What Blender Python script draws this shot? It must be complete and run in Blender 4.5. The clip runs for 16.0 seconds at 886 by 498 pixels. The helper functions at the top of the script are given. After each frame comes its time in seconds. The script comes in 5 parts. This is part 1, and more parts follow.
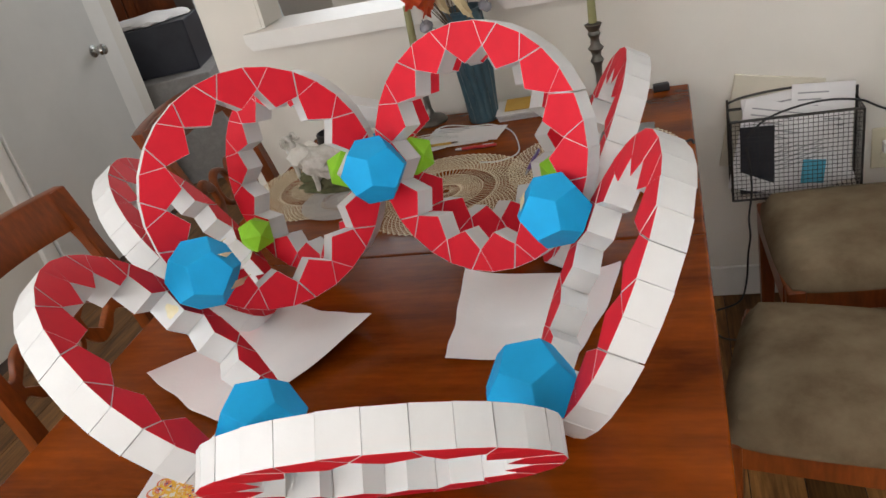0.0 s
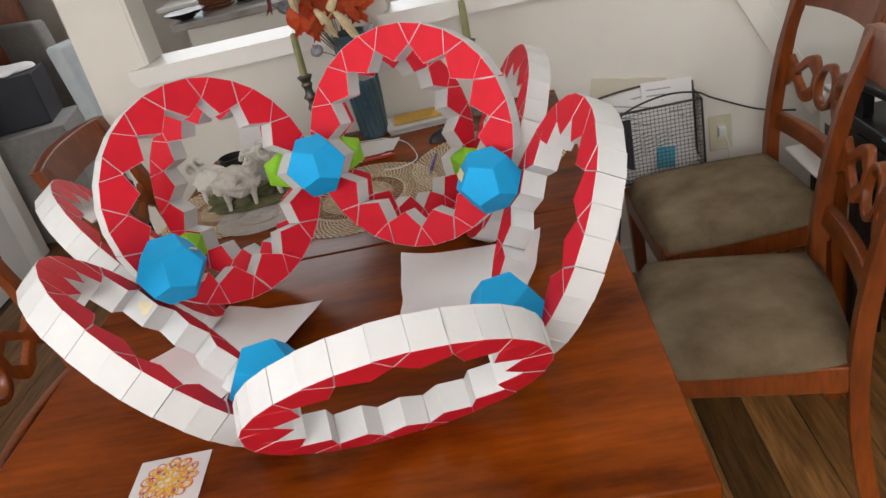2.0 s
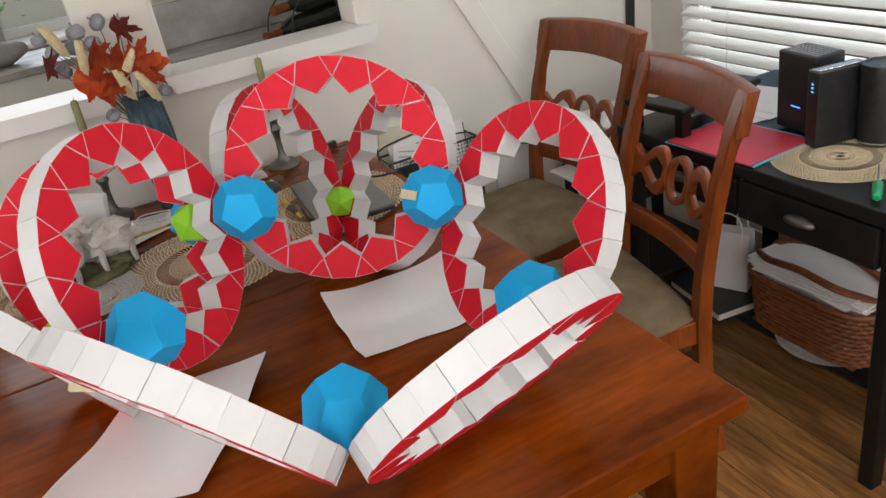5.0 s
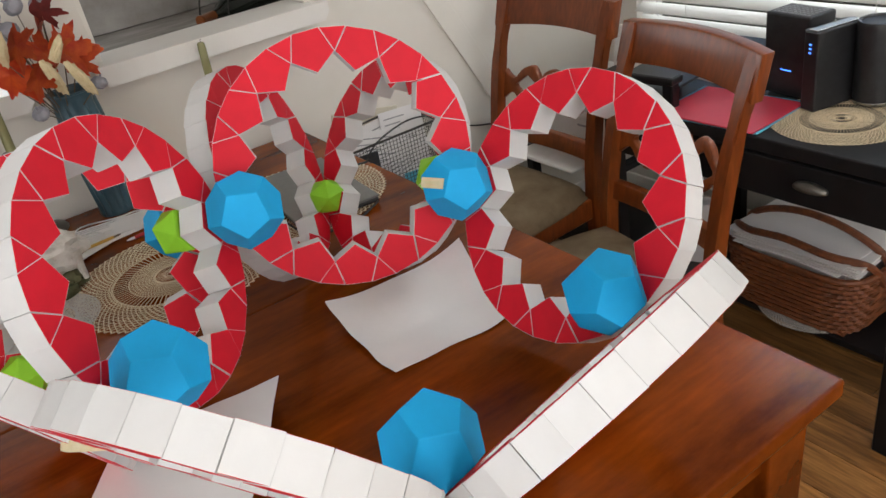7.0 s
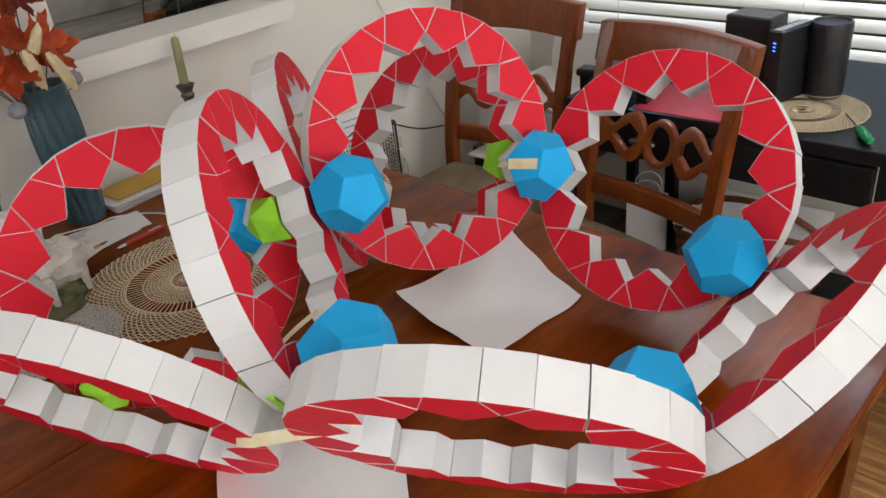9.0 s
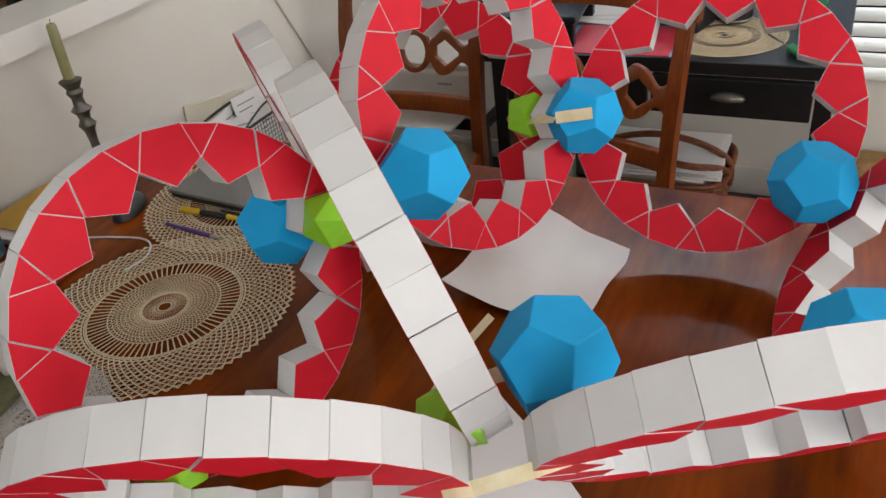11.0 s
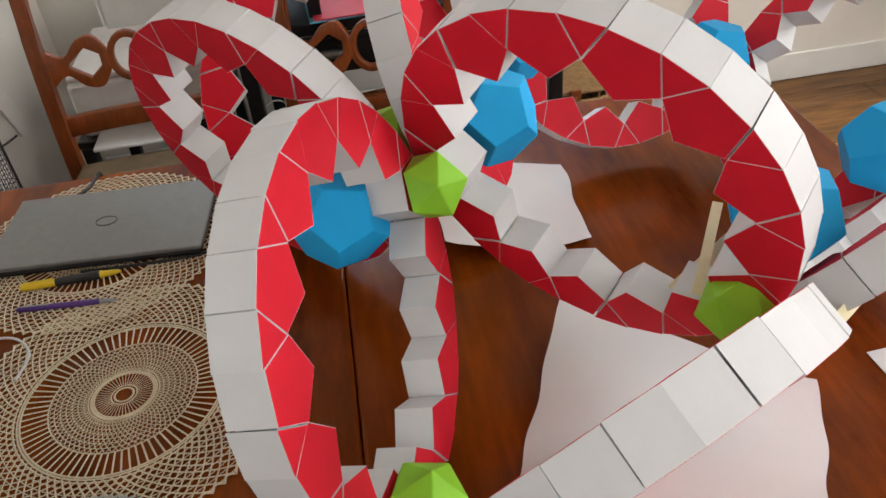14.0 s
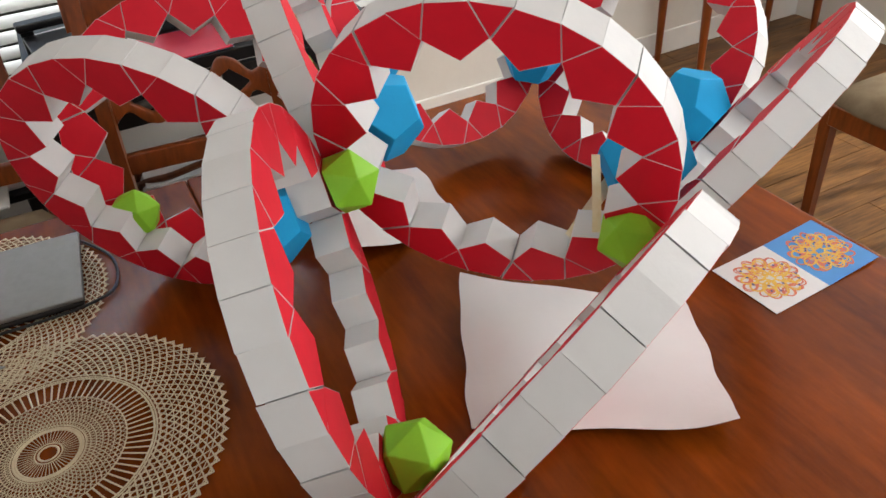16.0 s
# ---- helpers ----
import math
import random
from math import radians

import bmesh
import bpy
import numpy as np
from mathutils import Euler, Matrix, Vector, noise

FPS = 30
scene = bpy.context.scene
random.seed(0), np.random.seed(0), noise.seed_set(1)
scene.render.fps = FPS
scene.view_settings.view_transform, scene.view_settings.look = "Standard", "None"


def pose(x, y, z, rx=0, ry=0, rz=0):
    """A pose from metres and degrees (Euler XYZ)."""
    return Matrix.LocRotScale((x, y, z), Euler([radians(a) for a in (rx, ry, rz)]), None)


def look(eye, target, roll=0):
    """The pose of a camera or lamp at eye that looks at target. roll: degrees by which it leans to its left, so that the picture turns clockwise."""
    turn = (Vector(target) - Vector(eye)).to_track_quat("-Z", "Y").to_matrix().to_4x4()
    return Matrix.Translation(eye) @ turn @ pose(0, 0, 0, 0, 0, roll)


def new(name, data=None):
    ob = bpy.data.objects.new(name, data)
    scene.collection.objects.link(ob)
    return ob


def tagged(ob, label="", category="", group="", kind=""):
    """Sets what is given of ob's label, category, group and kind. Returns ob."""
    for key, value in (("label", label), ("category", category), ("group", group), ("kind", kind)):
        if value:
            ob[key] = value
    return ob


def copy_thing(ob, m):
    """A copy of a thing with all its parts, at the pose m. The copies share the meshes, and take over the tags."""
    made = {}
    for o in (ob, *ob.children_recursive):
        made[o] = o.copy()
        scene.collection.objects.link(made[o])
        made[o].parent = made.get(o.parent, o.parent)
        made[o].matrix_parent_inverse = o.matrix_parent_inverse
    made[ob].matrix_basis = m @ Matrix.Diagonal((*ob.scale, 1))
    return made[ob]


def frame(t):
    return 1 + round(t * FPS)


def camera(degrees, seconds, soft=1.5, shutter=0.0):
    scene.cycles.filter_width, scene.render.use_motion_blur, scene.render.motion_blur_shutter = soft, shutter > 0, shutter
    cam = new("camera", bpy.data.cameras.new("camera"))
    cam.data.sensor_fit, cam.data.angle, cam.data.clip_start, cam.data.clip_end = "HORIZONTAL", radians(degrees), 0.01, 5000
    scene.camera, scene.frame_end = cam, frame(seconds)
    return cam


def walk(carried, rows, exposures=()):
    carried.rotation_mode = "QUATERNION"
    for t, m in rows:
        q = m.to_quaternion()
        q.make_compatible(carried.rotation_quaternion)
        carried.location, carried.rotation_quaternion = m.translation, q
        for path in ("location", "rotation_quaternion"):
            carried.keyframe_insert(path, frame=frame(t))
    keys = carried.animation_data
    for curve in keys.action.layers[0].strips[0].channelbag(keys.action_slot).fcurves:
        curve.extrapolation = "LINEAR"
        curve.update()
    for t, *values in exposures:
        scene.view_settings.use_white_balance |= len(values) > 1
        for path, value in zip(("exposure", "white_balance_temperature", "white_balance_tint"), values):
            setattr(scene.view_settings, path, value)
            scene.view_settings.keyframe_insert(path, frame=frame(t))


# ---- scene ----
EXPOSURES = [(0.0, 0.32), (3.0, 0.32), (8.5, 0.22), (11.5, 0.26), (14.0, 0.52), (16.0, 0.54)]
cam = camera(59.27, 16.0)
# seconds, eye, yaw, pitch, lean
ROWS = [
    (0.0, 0.4215, -0.8639, 1.5290, 19.76, -28.09, -13.89),
    (0.5, 0.4219, -0.9245, 1.5138, 17.31, -28.19, -13.64),
    (1.0, 0.4154, -1.0132, 1.5124, 15.52, -28.34, -13.66),
    (1.5, 0.3863, -1.0665, 1.5190, 12.59, -28.56, -14.09),
    (2.0, 0.2733, -1.0715, 1.5268, 6.69, -27.43, -14.05),
    (2.5, 0.1318, -1.0627, 1.5281, 0.70, -26.62, -13.26),
    (3.0, 0.0674, -1.0819, 1.5184, -4.42, -26.80, -12.21),
    (3.5, -0.0187, -1.1285, 1.5111, -8.81, -27.00, -12.17),
    (4.0, -0.1376, -1.0882, 1.5419, -14.42, -26.75, -12.10),
    (4.5, -0.2242, -1.0278, 1.5386, -19.81, -26.69, -11.50),
    (4.7, -0.2456, -1.0364, 1.5469, -21.06, -26.75, -10.94),
    (6.8, -0.3909, -0.8049, 1.5101, -30.43, -28.73, -10.59),
    (7.0, -0.3849, -0.7818, 1.5083, -30.46, -28.96, -10.69),
    (7.5, -0.4506, -0.7279, 1.5038, -32.74, -29.57, -11.26),
    (8.0, -0.6213, -0.6882, 1.5244, -37.11, -29.29, -10.36),
    (8.5, -0.7073, -0.6248, 1.5198, -41.34, -29.10, -7.96),
    (8.7, -0.7065, -0.5889, 1.5128, -42.37, -29.09, -7.42),
    (10.8, -0.7824, -0.2003, 1.5025, -57.85, -32.98, -6.99),
    (11.0, -0.8090, -0.1460, 1.4855, -59.85, -33.34, -7.85),
    (11.5, -0.8706, -0.0353, 1.4773, -66.90, -35.09, -6.91),
    (12.0, -0.8413, 0.0239, 1.4644, -71.94, -36.10, -5.72),
    (12.5, -0.8704, 0.1484, 1.4672, -77.54, -36.80, -7.29),
    (13.0, -0.8804, 0.2257, 1.4671, -83.18, -37.09, -6.46),
    (13.5, -0.8622, 0.3054, 1.4668, -88.16, -37.01, -6.99),
    (14.0, -0.8696, 0.4386, 1.4653, -95.65, -37.34, -6.02),
    (14.5, -0.8516, 0.4566, 1.4627, -101.66, -37.23, -4.70),
    (15.0, -0.8552, 0.5288, 1.4627, -107.06, -36.73, -5.43),
    (15.5, -0.8844, 0.6006, 1.4624, -111.50, -36.19, -5.11),
    (16.0, -0.9277, 0.6041, 1.4711, -114.46, -35.67, -5.03),
]


def seen_from(x, y, z, yaw, pitch, lean):
    a, b = radians(yaw), radians(pitch)
    ahead = Vector((-math.sin(a) * math.cos(b), math.cos(a) * math.cos(b), math.sin(b)))
    eye = Vector((x, y, z))
    return look(eye, eye + ahead, lean)


walk(cam, [(t, seen_from(*row)) for t, *row in ROWS], EXPOSURES)
STAND = Matrix(((0.36842, -0.92784, 0.05816), (0.91023, 0.34730, -0.22552), (0.18905, 0.13603, 0.97250))).to_4x4()
STAND.translation = (0.0, 0.0, 1.1430)
# how far the glued joints have sagged from the ideal figure, in edge lengths (and radians)
RING_SETTLE = [
    (-0.343, -0.079, 0.122, 0.025, -0.019, 0.022),
    (-0.039, 0.234, 0.028, 0.015, -0.045, 0.033),
    (-0.025, 0.134, -0.081, 0.027, 0.092, -0.004),
    (0.005, -0.235, 0.116, 0.002, -0.062, -0.010),
    (-0.050, -0.324, -0.042, 0.002, 0.014, -0.017),
    (0.208, -0.096, 0.087, -0.025, -0.020, 0.017),
    (0.155, 0.108, 0.085, 0.033, -0.048, -0.006),
    (0.159, 0.340, -0.107, -0.006, 0.003, 0.020),
    (-0.122, 0.226, 0.056, 0.021, -0.008, -0.007),
]
BLUE_SETTLE = [(-0.305, -0.095, 0.097), (-0.190, 0.212, 0.211), (0.312, -0.074, 0.084), (0.111, -0.502, 0.006), (-0.057, -0.149, -0.163), (-0.147, 0.402, -0.072)]
GREEN_SETTLE = [(-0.067, -0.087, 0.104), (-0.135, 0.202, 0.107), (-0.111, 0.061, -0.063), (-0.232, 0.074, 0.089), (0.134, 0.111, 0.005), (0.155, -0.032, 0.008)]
S = 0.043  # edge of every paper polygon

# ---- light ----
world = bpy.data.worlds.new("sky")
scene.world = world
world.use_nodes = True
wn = world.node_tree
sky = wn.nodes.new("ShaderNodeTexSky")
sky.sky_type, sky.sun_disc = "NISHITA", False
sky.sun_elevation, sky.sun_rotation = radians(42), radians(200)
wn.links.new(sky.outputs[0], wn.nodes["Background"].inputs[0])
wn.nodes["Background"].inputs[1].default_value = 0.12


def area(name, m, w, h, power, colour=(1, 1, 1)):
    d = bpy.data.lights.new(name, "AREA")
    d.shape, d.size, d.size_y, d.energy, d.color = "RECTANGLE", w, h, power, colour
    ob = new(name, d)
    ob.matrix_world = m
    return ob


area("south_window_light", look((-0.2, -2.55, 1.70), (-0.1, 0.3, 3.0)), 2.7, 1.2, 40, (1.0, 0.98, 0.955))
# added fill for west-facing surfaces, set in front of an invented, unseen window
area("west_window_light", look((-2.24, -1.15, 1.6), (0.0, 0.0, 1.3)), 1.5, 1.2, 17, (0.97, 0.985, 1.0))
area("east_sky_light", look((2.5, 0.35, 2.9), (1.78, 0.33, 1.3)), 2.0, 0.9, 84, (0.93, 0.97, 1.0))
area("living_room_light", look((-0.9, 4.2, 2.0), (-0.6, 2.0, 0.6)), 2.0, 1.2, 27, (0.97, 0.98, 1.0))
sun_data = bpy.data.lights.new("sun", "SUN")
sun_data.energy, sun_data.angle, sun_data.color = 2.0, radians(0.6), (1.0, 0.95, 0.88)
sun = new("sun", sun_data)
sun.matrix_world = look((0, 0, 5), (0.35, 1.2, 3.9))


# ---- materials ----
def material(name, colour, rough=0.5, metal=0.0, second=None, scale=8.0, detail=5.0, bump=0.0, bump_scale=60.0, stretch=(1, 1, 1), spread=(0.35, 0.7),
             coat=0.0, vary=0.0, rough_vary=0.0, per="object", specular=0.5, glass=0.0):
    m = bpy.data.materials.new(name)
    m.use_nodes = True
    n, l = m.node_tree.nodes, m.node_tree.links
    b = n["Principled BSDF"]
    b.inputs["Roughness"].default_value, b.inputs["Metallic"].default_value = rough, metal
    b.inputs["Coat Weight"].default_value, b.inputs["Coat Roughness"].default_value = coat, 0.12
    b.inputs["Specular IOR Level"].default_value = specular
    b.inputs["Transmission Weight"].default_value = glass
    b.inputs["Base Color"].default_value = (*colour, 1)
    co = n.new("ShaderNodeTexCoord")
    mp = n.new("ShaderNodeMapping")
    mp.inputs["Scale"].default_value = stretch
    l.new(co.outputs["Object"], mp.inputs[0])
    out = None
    if second:
        t = n.new("ShaderNodeTexNoise")
        t.inputs["Scale"].default_value, t.inputs["Detail"].default_value, t.inputs["Roughness"].default_value = scale, detail, 0.62
        l.new(mp.outputs[0], t.inputs["Vector"])
        r = n.new("ShaderNodeValToRGB")
        r.color_ramp.elements[0].position, r.color_ramp.elements[1].position = spread
        r.color_ramp.elements[0].color, r.color_ramp.elements[1].color = (*colour, 1), (*second, 1)
        l.new(t.outputs[0], r.inputs[0])
        out = r.outputs[0]
        if rough_vary:
            mr = n.new("ShaderNodeMapRange")
            mr.inputs["To Min"].default_value, mr.inputs["To Max"].default_value = rough - rough_vary, rough + rough_vary
            l.new(t.outputs[0], mr.inputs[0])
            l.new(mr.outputs[0], b.inputs["Roughness"])
    if vary:
        src = n.new("ShaderNodeObjectInfo").outputs["Random"] if per == "object" else n.new("ShaderNodeNewGeometry").outputs["Random Per Island"]
        h = n.new("ShaderNodeHueSaturation")
        mr = n.new("ShaderNodeMapRange")
        mr.inputs["To Min"].default_value, mr.inputs["To Max"].default_value = 1 - vary, 1 + vary
        l.new(src, mr.inputs[0])
        l.new(mr.outputs[0], h.inputs["Value"])
        if out:
            l.new(out, h.inputs["Color"])
        else:
            h.inputs["Color"].default_value = (*colour, 1)
        out = h.outputs[0]
    if out:
        l.new(out, b.inputs["Base Color"])
    if bump:
        t2 = n.new("ShaderNodeTexNoise")
        t2.inputs["Scale"].default_value, t2.inputs["Detail"].default_value = bump_scale, 4
        l.new(mp.outputs[0], t2.inputs["Vector"])
        bp = n.new("ShaderNodeBump")
        bp.inputs["Strength"].default_value, bp.inputs["Distance"].default_value = bump, 0.002
        l.new(t2.outputs[0], bp.inputs["Height"])
        l.new(bp.outputs[0], b.inputs["Normal"])
    return m


WHITE_CARD = material("white_card", (0.655, 0.652, 0.650), 0.55, second=(0.61, 0.605, 0.60), scale=14, vary=0.04, per="island", bump=0.12, bump_scale=120)
RED_CARD = material("red_card", (0.66, 0.010, 0.028), 0.6, second=(0.60, 0.009, 0.026), scale=25, vary=0.05, bump=0.10, bump_scale=150, specular=0.25)
BLUE_CARD = material("blue_card", (0.010, 0.41, 0.82), 0.6, second=(0.009, 0.37, 0.76), scale=25, bump=0.10, bump_scale=150, specular=0.25)
GREEN_CARD = material("green_card", (0.29, 0.65, 0.035), 0.5, second=(0.25, 0.58, 0.03), scale=25, bump=0.10, bump_scale=150, specular=0.3)
TAPE = material("masking_tape", (0.72, 0.62, 0.36), 0.5, second=(0.80, 0.73, 0.52), scale=60, bump=0.3, bump_scale=300)
PAPER = material("plain_paper", (0.78, 0.76, 0.755), 0.7, second=(0.73, 0.715, 0.71), scale=6, bump=0.2, bump_scale=90)
TABLE_WOOD = material("table_wood", (0.060, 0.010, 0.0010), 0.19, second=(0.31, 0.064, 0.004), specular=0.15, scale=2.6, detail=7, stretch=(1.0, 3.0, 1.0), bump=0.06, bump_scale=24, rough_vary=0.07, spread=(0.30, 0.76))
CHAIR_WOOD = material("chair_wood", (0.12, 0.024, 0.004), 0.28, second=(0.30, 0.072, 0.012), scale=7, detail=8, stretch=(1.0, 1.0, 0.25), specular=0.45, bump=0.06, bump_scale=60, spread=(0.3, 0.75))
SUEDE = material("brown_suede", (0.13, 0.092, 0.054), 0.9, second=(0.25, 0.195, 0.125), scale=6, detail=6, bump=0.3, bump_scale=400, specular=0.15)
WALL_PAINT = material("wall_paint", (0.74, 0.705, 0.64), 0.75, second=(0.69, 0.655, 0.595), scale=2.5, bump=0.35, bump_scale=22)
TRIM_PAINT = material("trim_paint", (0.80, 0.78, 0.74), 0.4, second=(0.75, 0.73, 0.69), scale=5, bump=0.05, bump_scale=30)
DOOR_PAINT = material("door_paint", (0.62, 0.61, 0.58), 0.45, second=(0.57, 0.56, 0.53), scale=3, bump=0.06, bump_scale=25)
CEILING_PAINT = material("ceiling_paint", (0.87, 0.86, 0.84), 0.85, second=(0.84, 0.83, 0.81), scale=3)
FLOOR_WOOD = material("floor_wood", (0.085, 0.036, 0.011), 0.40, second=(0.40, 0.19, 0.058), scale=3.0, detail=8, stretch=(7.0, 1.0, 1.0), vary=0.5, bump=0.08, bump_scale=40, specular=0.25, spread=(0.3, 0.75))
FLOOR_GAP = material("floor_gap", (0.03, 0.018, 0.011), 0.8, second=(0.05, 0.03, 0.02), scale=20)
BLACK_PAINT = material("black_paint", (0.006, 0.006, 0.007), 0.35, second=(0.014, 0.014, 0.015), specular=0.3, scale=9, bump=0.08, bump_scale=50)


def grain(m, scale, stretch, low, high):
    """Fine streaks laid over the colour of a wood."""
    n, l = m.node_tree.nodes, m.node_tree.links
    base = n["Principled BSDF"].inputs["Base Color"]
    co, mp, t = n.new("ShaderNodeTexCoord"), n.new("ShaderNodeMapping"), n.new("ShaderNodeTexNoise")
    mr, h = n.new("ShaderNodeMapRange"), n.new("ShaderNodeHueSaturation")
    mp.inputs["Scale"].default_value = stretch
    t.inputs["Scale"].default_value, t.inputs["Detail"].default_value = scale, 6
    mr.inputs["From Min"].default_value, mr.inputs["From Max"].default_value = 0.3, 0.7
    mr.inputs["To Min"].default_value, mr.inputs["To Max"].default_value = low, high
    l.new(co.outputs["Object"], mp.inputs[0])
    l.new(mp.outputs[0], t.inputs["Vector"])
    l.new(t.outputs[0], mr.inputs[0])
    l.new(mr.outputs[0], h.inputs["Value"])
    l.new(base.links[0].from_socket, h.inputs["Color"])
    l.new(h.outputs[0], base)


grain(TABLE_WOOD, 6.0, (1.0, 12.0, 4.0), 0.82, 1.12)
grain(CHAIR_WOOD, 16.0, (6.0, 6.0, 1.0), 0.75, 1.2)
grain(FLOOR_WOOD, 8.0, (14.0, 1.0, 1.0), 0.65, 1.3)


# ---- building helpers ----
def mesh_of(name, bm, mats, smooth=False):
    me = bpy.data.meshes.new(name)
    bm.normal_update()
    bm.to_mesh(me)
    bm.free()
    for m in mats if isinstance(mats, (list, tuple)) else [mats]:
        me.materials.append(m)
    if smooth:
        me.shade_smooth()
        me.set_sharp_from_angle(angle=radians(40))
    return me


def thing(name, at=Matrix(), label="", category="", group="", kind=""):
    ob = new(name)
    ob.empty_display_size = 0.05
    ob.matrix_world = at
    return tagged(ob, label, category, group, kind)


def part(name, bm, mats, parent=None, label="", at=None, smooth=False):
    ob = new(name, mesh_of(name, bm, mats, smooth))
    if parent:
        ob.parent = parent
    if at is not None:
        ob.matrix_local = at
    return tagged(ob, label)


def solo(name, bm, mats, label, category, at=None, smooth=False, group="", kind=""):
    ob = new(name, mesh_of(name, bm, mats, smooth))
    if at is not None:
        ob.matrix_world = at
    return tagged(ob, label, category, group, kind)


def box(x0, x1, y0, y1, z0, z1, r=0.0, seg=1, bm=None):
    own = bmesh.new()
    bmesh.ops.create_cube(own, size=1)
    for v in own.verts:
        v.co = ((x0 + x1) / 2 + v.co.x * (x1 - x0), (y0 + y1) / 2 + v.co.y * (y1 - y0), (z0 + z1) / 2 + v.co.z * (z1 - z0))
    if r:
        bmesh.ops.bevel(own, geom=own.edges[:], offset=r, segments=seg, profile=0.5, affect="EDGES")
    return merge(bm, own)


def merge(bm, own):
    if bm is None:
        return own
    me = bpy.data.meshes.new("tmp")
    own.to_mesh(me)
    own.free()
    bm.from_mesh(me)
    bpy.data.meshes.remove(me)
    return bm


def lathe(profile, seg=32, bm=None, wob=None):
    bm = bm or bmesh.new()
    rows_ = []
    for i, (r, z) in enumerate(profile):
        ring = []
        for k in range(seg):
            a = 2 * math.pi * k / seg
            q = r * (wob(a, z) if wob else 1)
            ring.append(bm.verts.new((q * math.cos(a), q * math.sin(a), z)))
        rows_.append(ring)
    for a, b in zip(rows_, rows_[1:]):
        for k in range(seg):
            bm.faces.new((a[k], a[(k + 1) % seg], b[(k + 1) % seg], b[k]))
    bm.faces.new(rows_[0][::-1])
    bm.faces.new(rows_[-1])
    return bm


def tube(points, radius, seg=8, bm=None, closed=False):
    bm = bm or bmesh.new()
    pts = [Vector(p) for p in points]
    n, rings, side = len(pts), [], None
    for i, p in enumerate(pts):
        d = (pts[(i + 1) % n] - pts[i - 1]) if closed or 0 < i < n - 1 else (pts[1] - pts[0] if i == 0 else pts[-1] - pts[-2])
        d.normalize()
        if side is None:
            side = d.orthogonal().normalized()
        side = (side - side.dot(d) * d).normalized()
        up = d.cross(side)
        r = radius(i / max(1, n - 1)) if callable(radius) else radius
        rings.append([bm.verts.new(p + r * (math.cos(2 * math.pi * k / seg) * side + math.sin(2 * math.pi * k / seg) * up)) for k in range(seg)])
    for i in range(n if closed else n - 1):
        a, b = rings[i], rings[(i + 1) % n]
        for k in range(seg):
            bm.faces.new((a[k], a[(k + 1) % seg], b[(k + 1) % seg], b[k]))
    if not closed:
        bm.faces.new(rings[0][::-1])
        bm.faces.new(rings[-1])
    return bm


def smoothed(points, steps=6):
    pts = [Vector(p) for p in points]
    out = []
    for i in range(len(pts) - 1):
        a, b, c, d = pts[max(0, i - 1)], pts[i], pts[i + 1], pts[min(len(pts) - 1, i + 2)]
        for k in range(steps):
            t = k / steps
            out.append(0.5 * (2 * b + (c - a) * t + (2 * a - 5 * b + 4 * c - d) * t * t + (3 * b - a - 3 * c + d) * t ** 3))
    return out + [pts[-1]]


def plate(outline, z0, z1, r=0.0, holes=(), bm=None):
    """A flat board with that outline in x and y."""
    own = bmesh.new()
    loops = [outline, *holes]
    edges = []
    for lp in loops:
        vs = [own.verts.new((x, y, z0)) for x, y in lp]
        edges += [own.edges.new((vs[i], vs[(i + 1) % len(vs)])) for i in range(len(vs))]
    bmesh.ops.triangle_fill(own, edges=edges, use_beauty=True)
    ret = bmesh.ops.extrude_face_region(own, geom=own.faces[:])
    for v in ret["geom"]:
        if isinstance(v, bmesh.types.BMVert):
            v.co.z = z1
    bmesh.ops.recalc_face_normals(own, faces=own.faces)
    return merge(bm, own)


# ---- room ----
TX0, TX1, TY0, TY1, TZ = -0.68, 0.459, -0.352, 1.349, 0.75
NY, EX, WX, SY, CZ, FX = 1.395, 1.78, -2.3, -2.7, 2.5, -4.6


def wall(name, boxes, label):
    bm = None
    for b in boxes:
        bm = box(*b, bm=bm)
    return solo(name, bm, WALL_PAINT, label, "wall", kind="structure")


wall("wall_north", [(-1.0, EX, NY, NY + 0.14, 0, 1.06), (-1.0, EX, NY, NY + 0.14, 2.0, CZ), (-1.0, -0.80, NY, NY + 0.14, 1.06, 2.0), (-0.21, -0.015, NY, NY + 0.14, 1.06, 2.0),
                    (0.60, EX, NY, NY + 0.14, 1.06, 2.0), (WX, -1.0, NY, NY + 0.14, 2.12, CZ)], "cream painted plaster wall with two pass-through openings")
wall("wall_east", [(EX, EX + 0.14, SY, NY + 0.14, 0, 0.45), (EX, EX + 0.14, SY, NY + 0.14, 2.1, CZ), (EX, EX + 0.14, 1.22, NY + 0.14, 0.45, 2.1), (EX, EX + 0.14, SY, -0.55, 0.45, 2.1)],
     "cream painted wall with a wide window over the desk")
wall("wall_west", [(WX - 0.14, WX, SY, 2.72, 0, 0.9), (WX - 0.14, WX, SY, 2.72, 2.25, CZ), (WX - 0.14, WX, SY, -1.95, 0.9, 2.25), (WX - 0.14, WX, -0.35, 2.72, 0.9, 2.25)], "cream painted wall holding a closed interior door")
wall("wall_south", [(WX, EX, SY - 0.14, SY, 0, 0.75), (WX, EX, SY - 0.14, SY, 2.3, CZ), (WX, -1.6, SY - 0.14, SY, 0.75, 2.3), (1.2, EX, SY - 0.14, SY, 0.75, 2.3)], "cream painted wall with a wide daylight window")
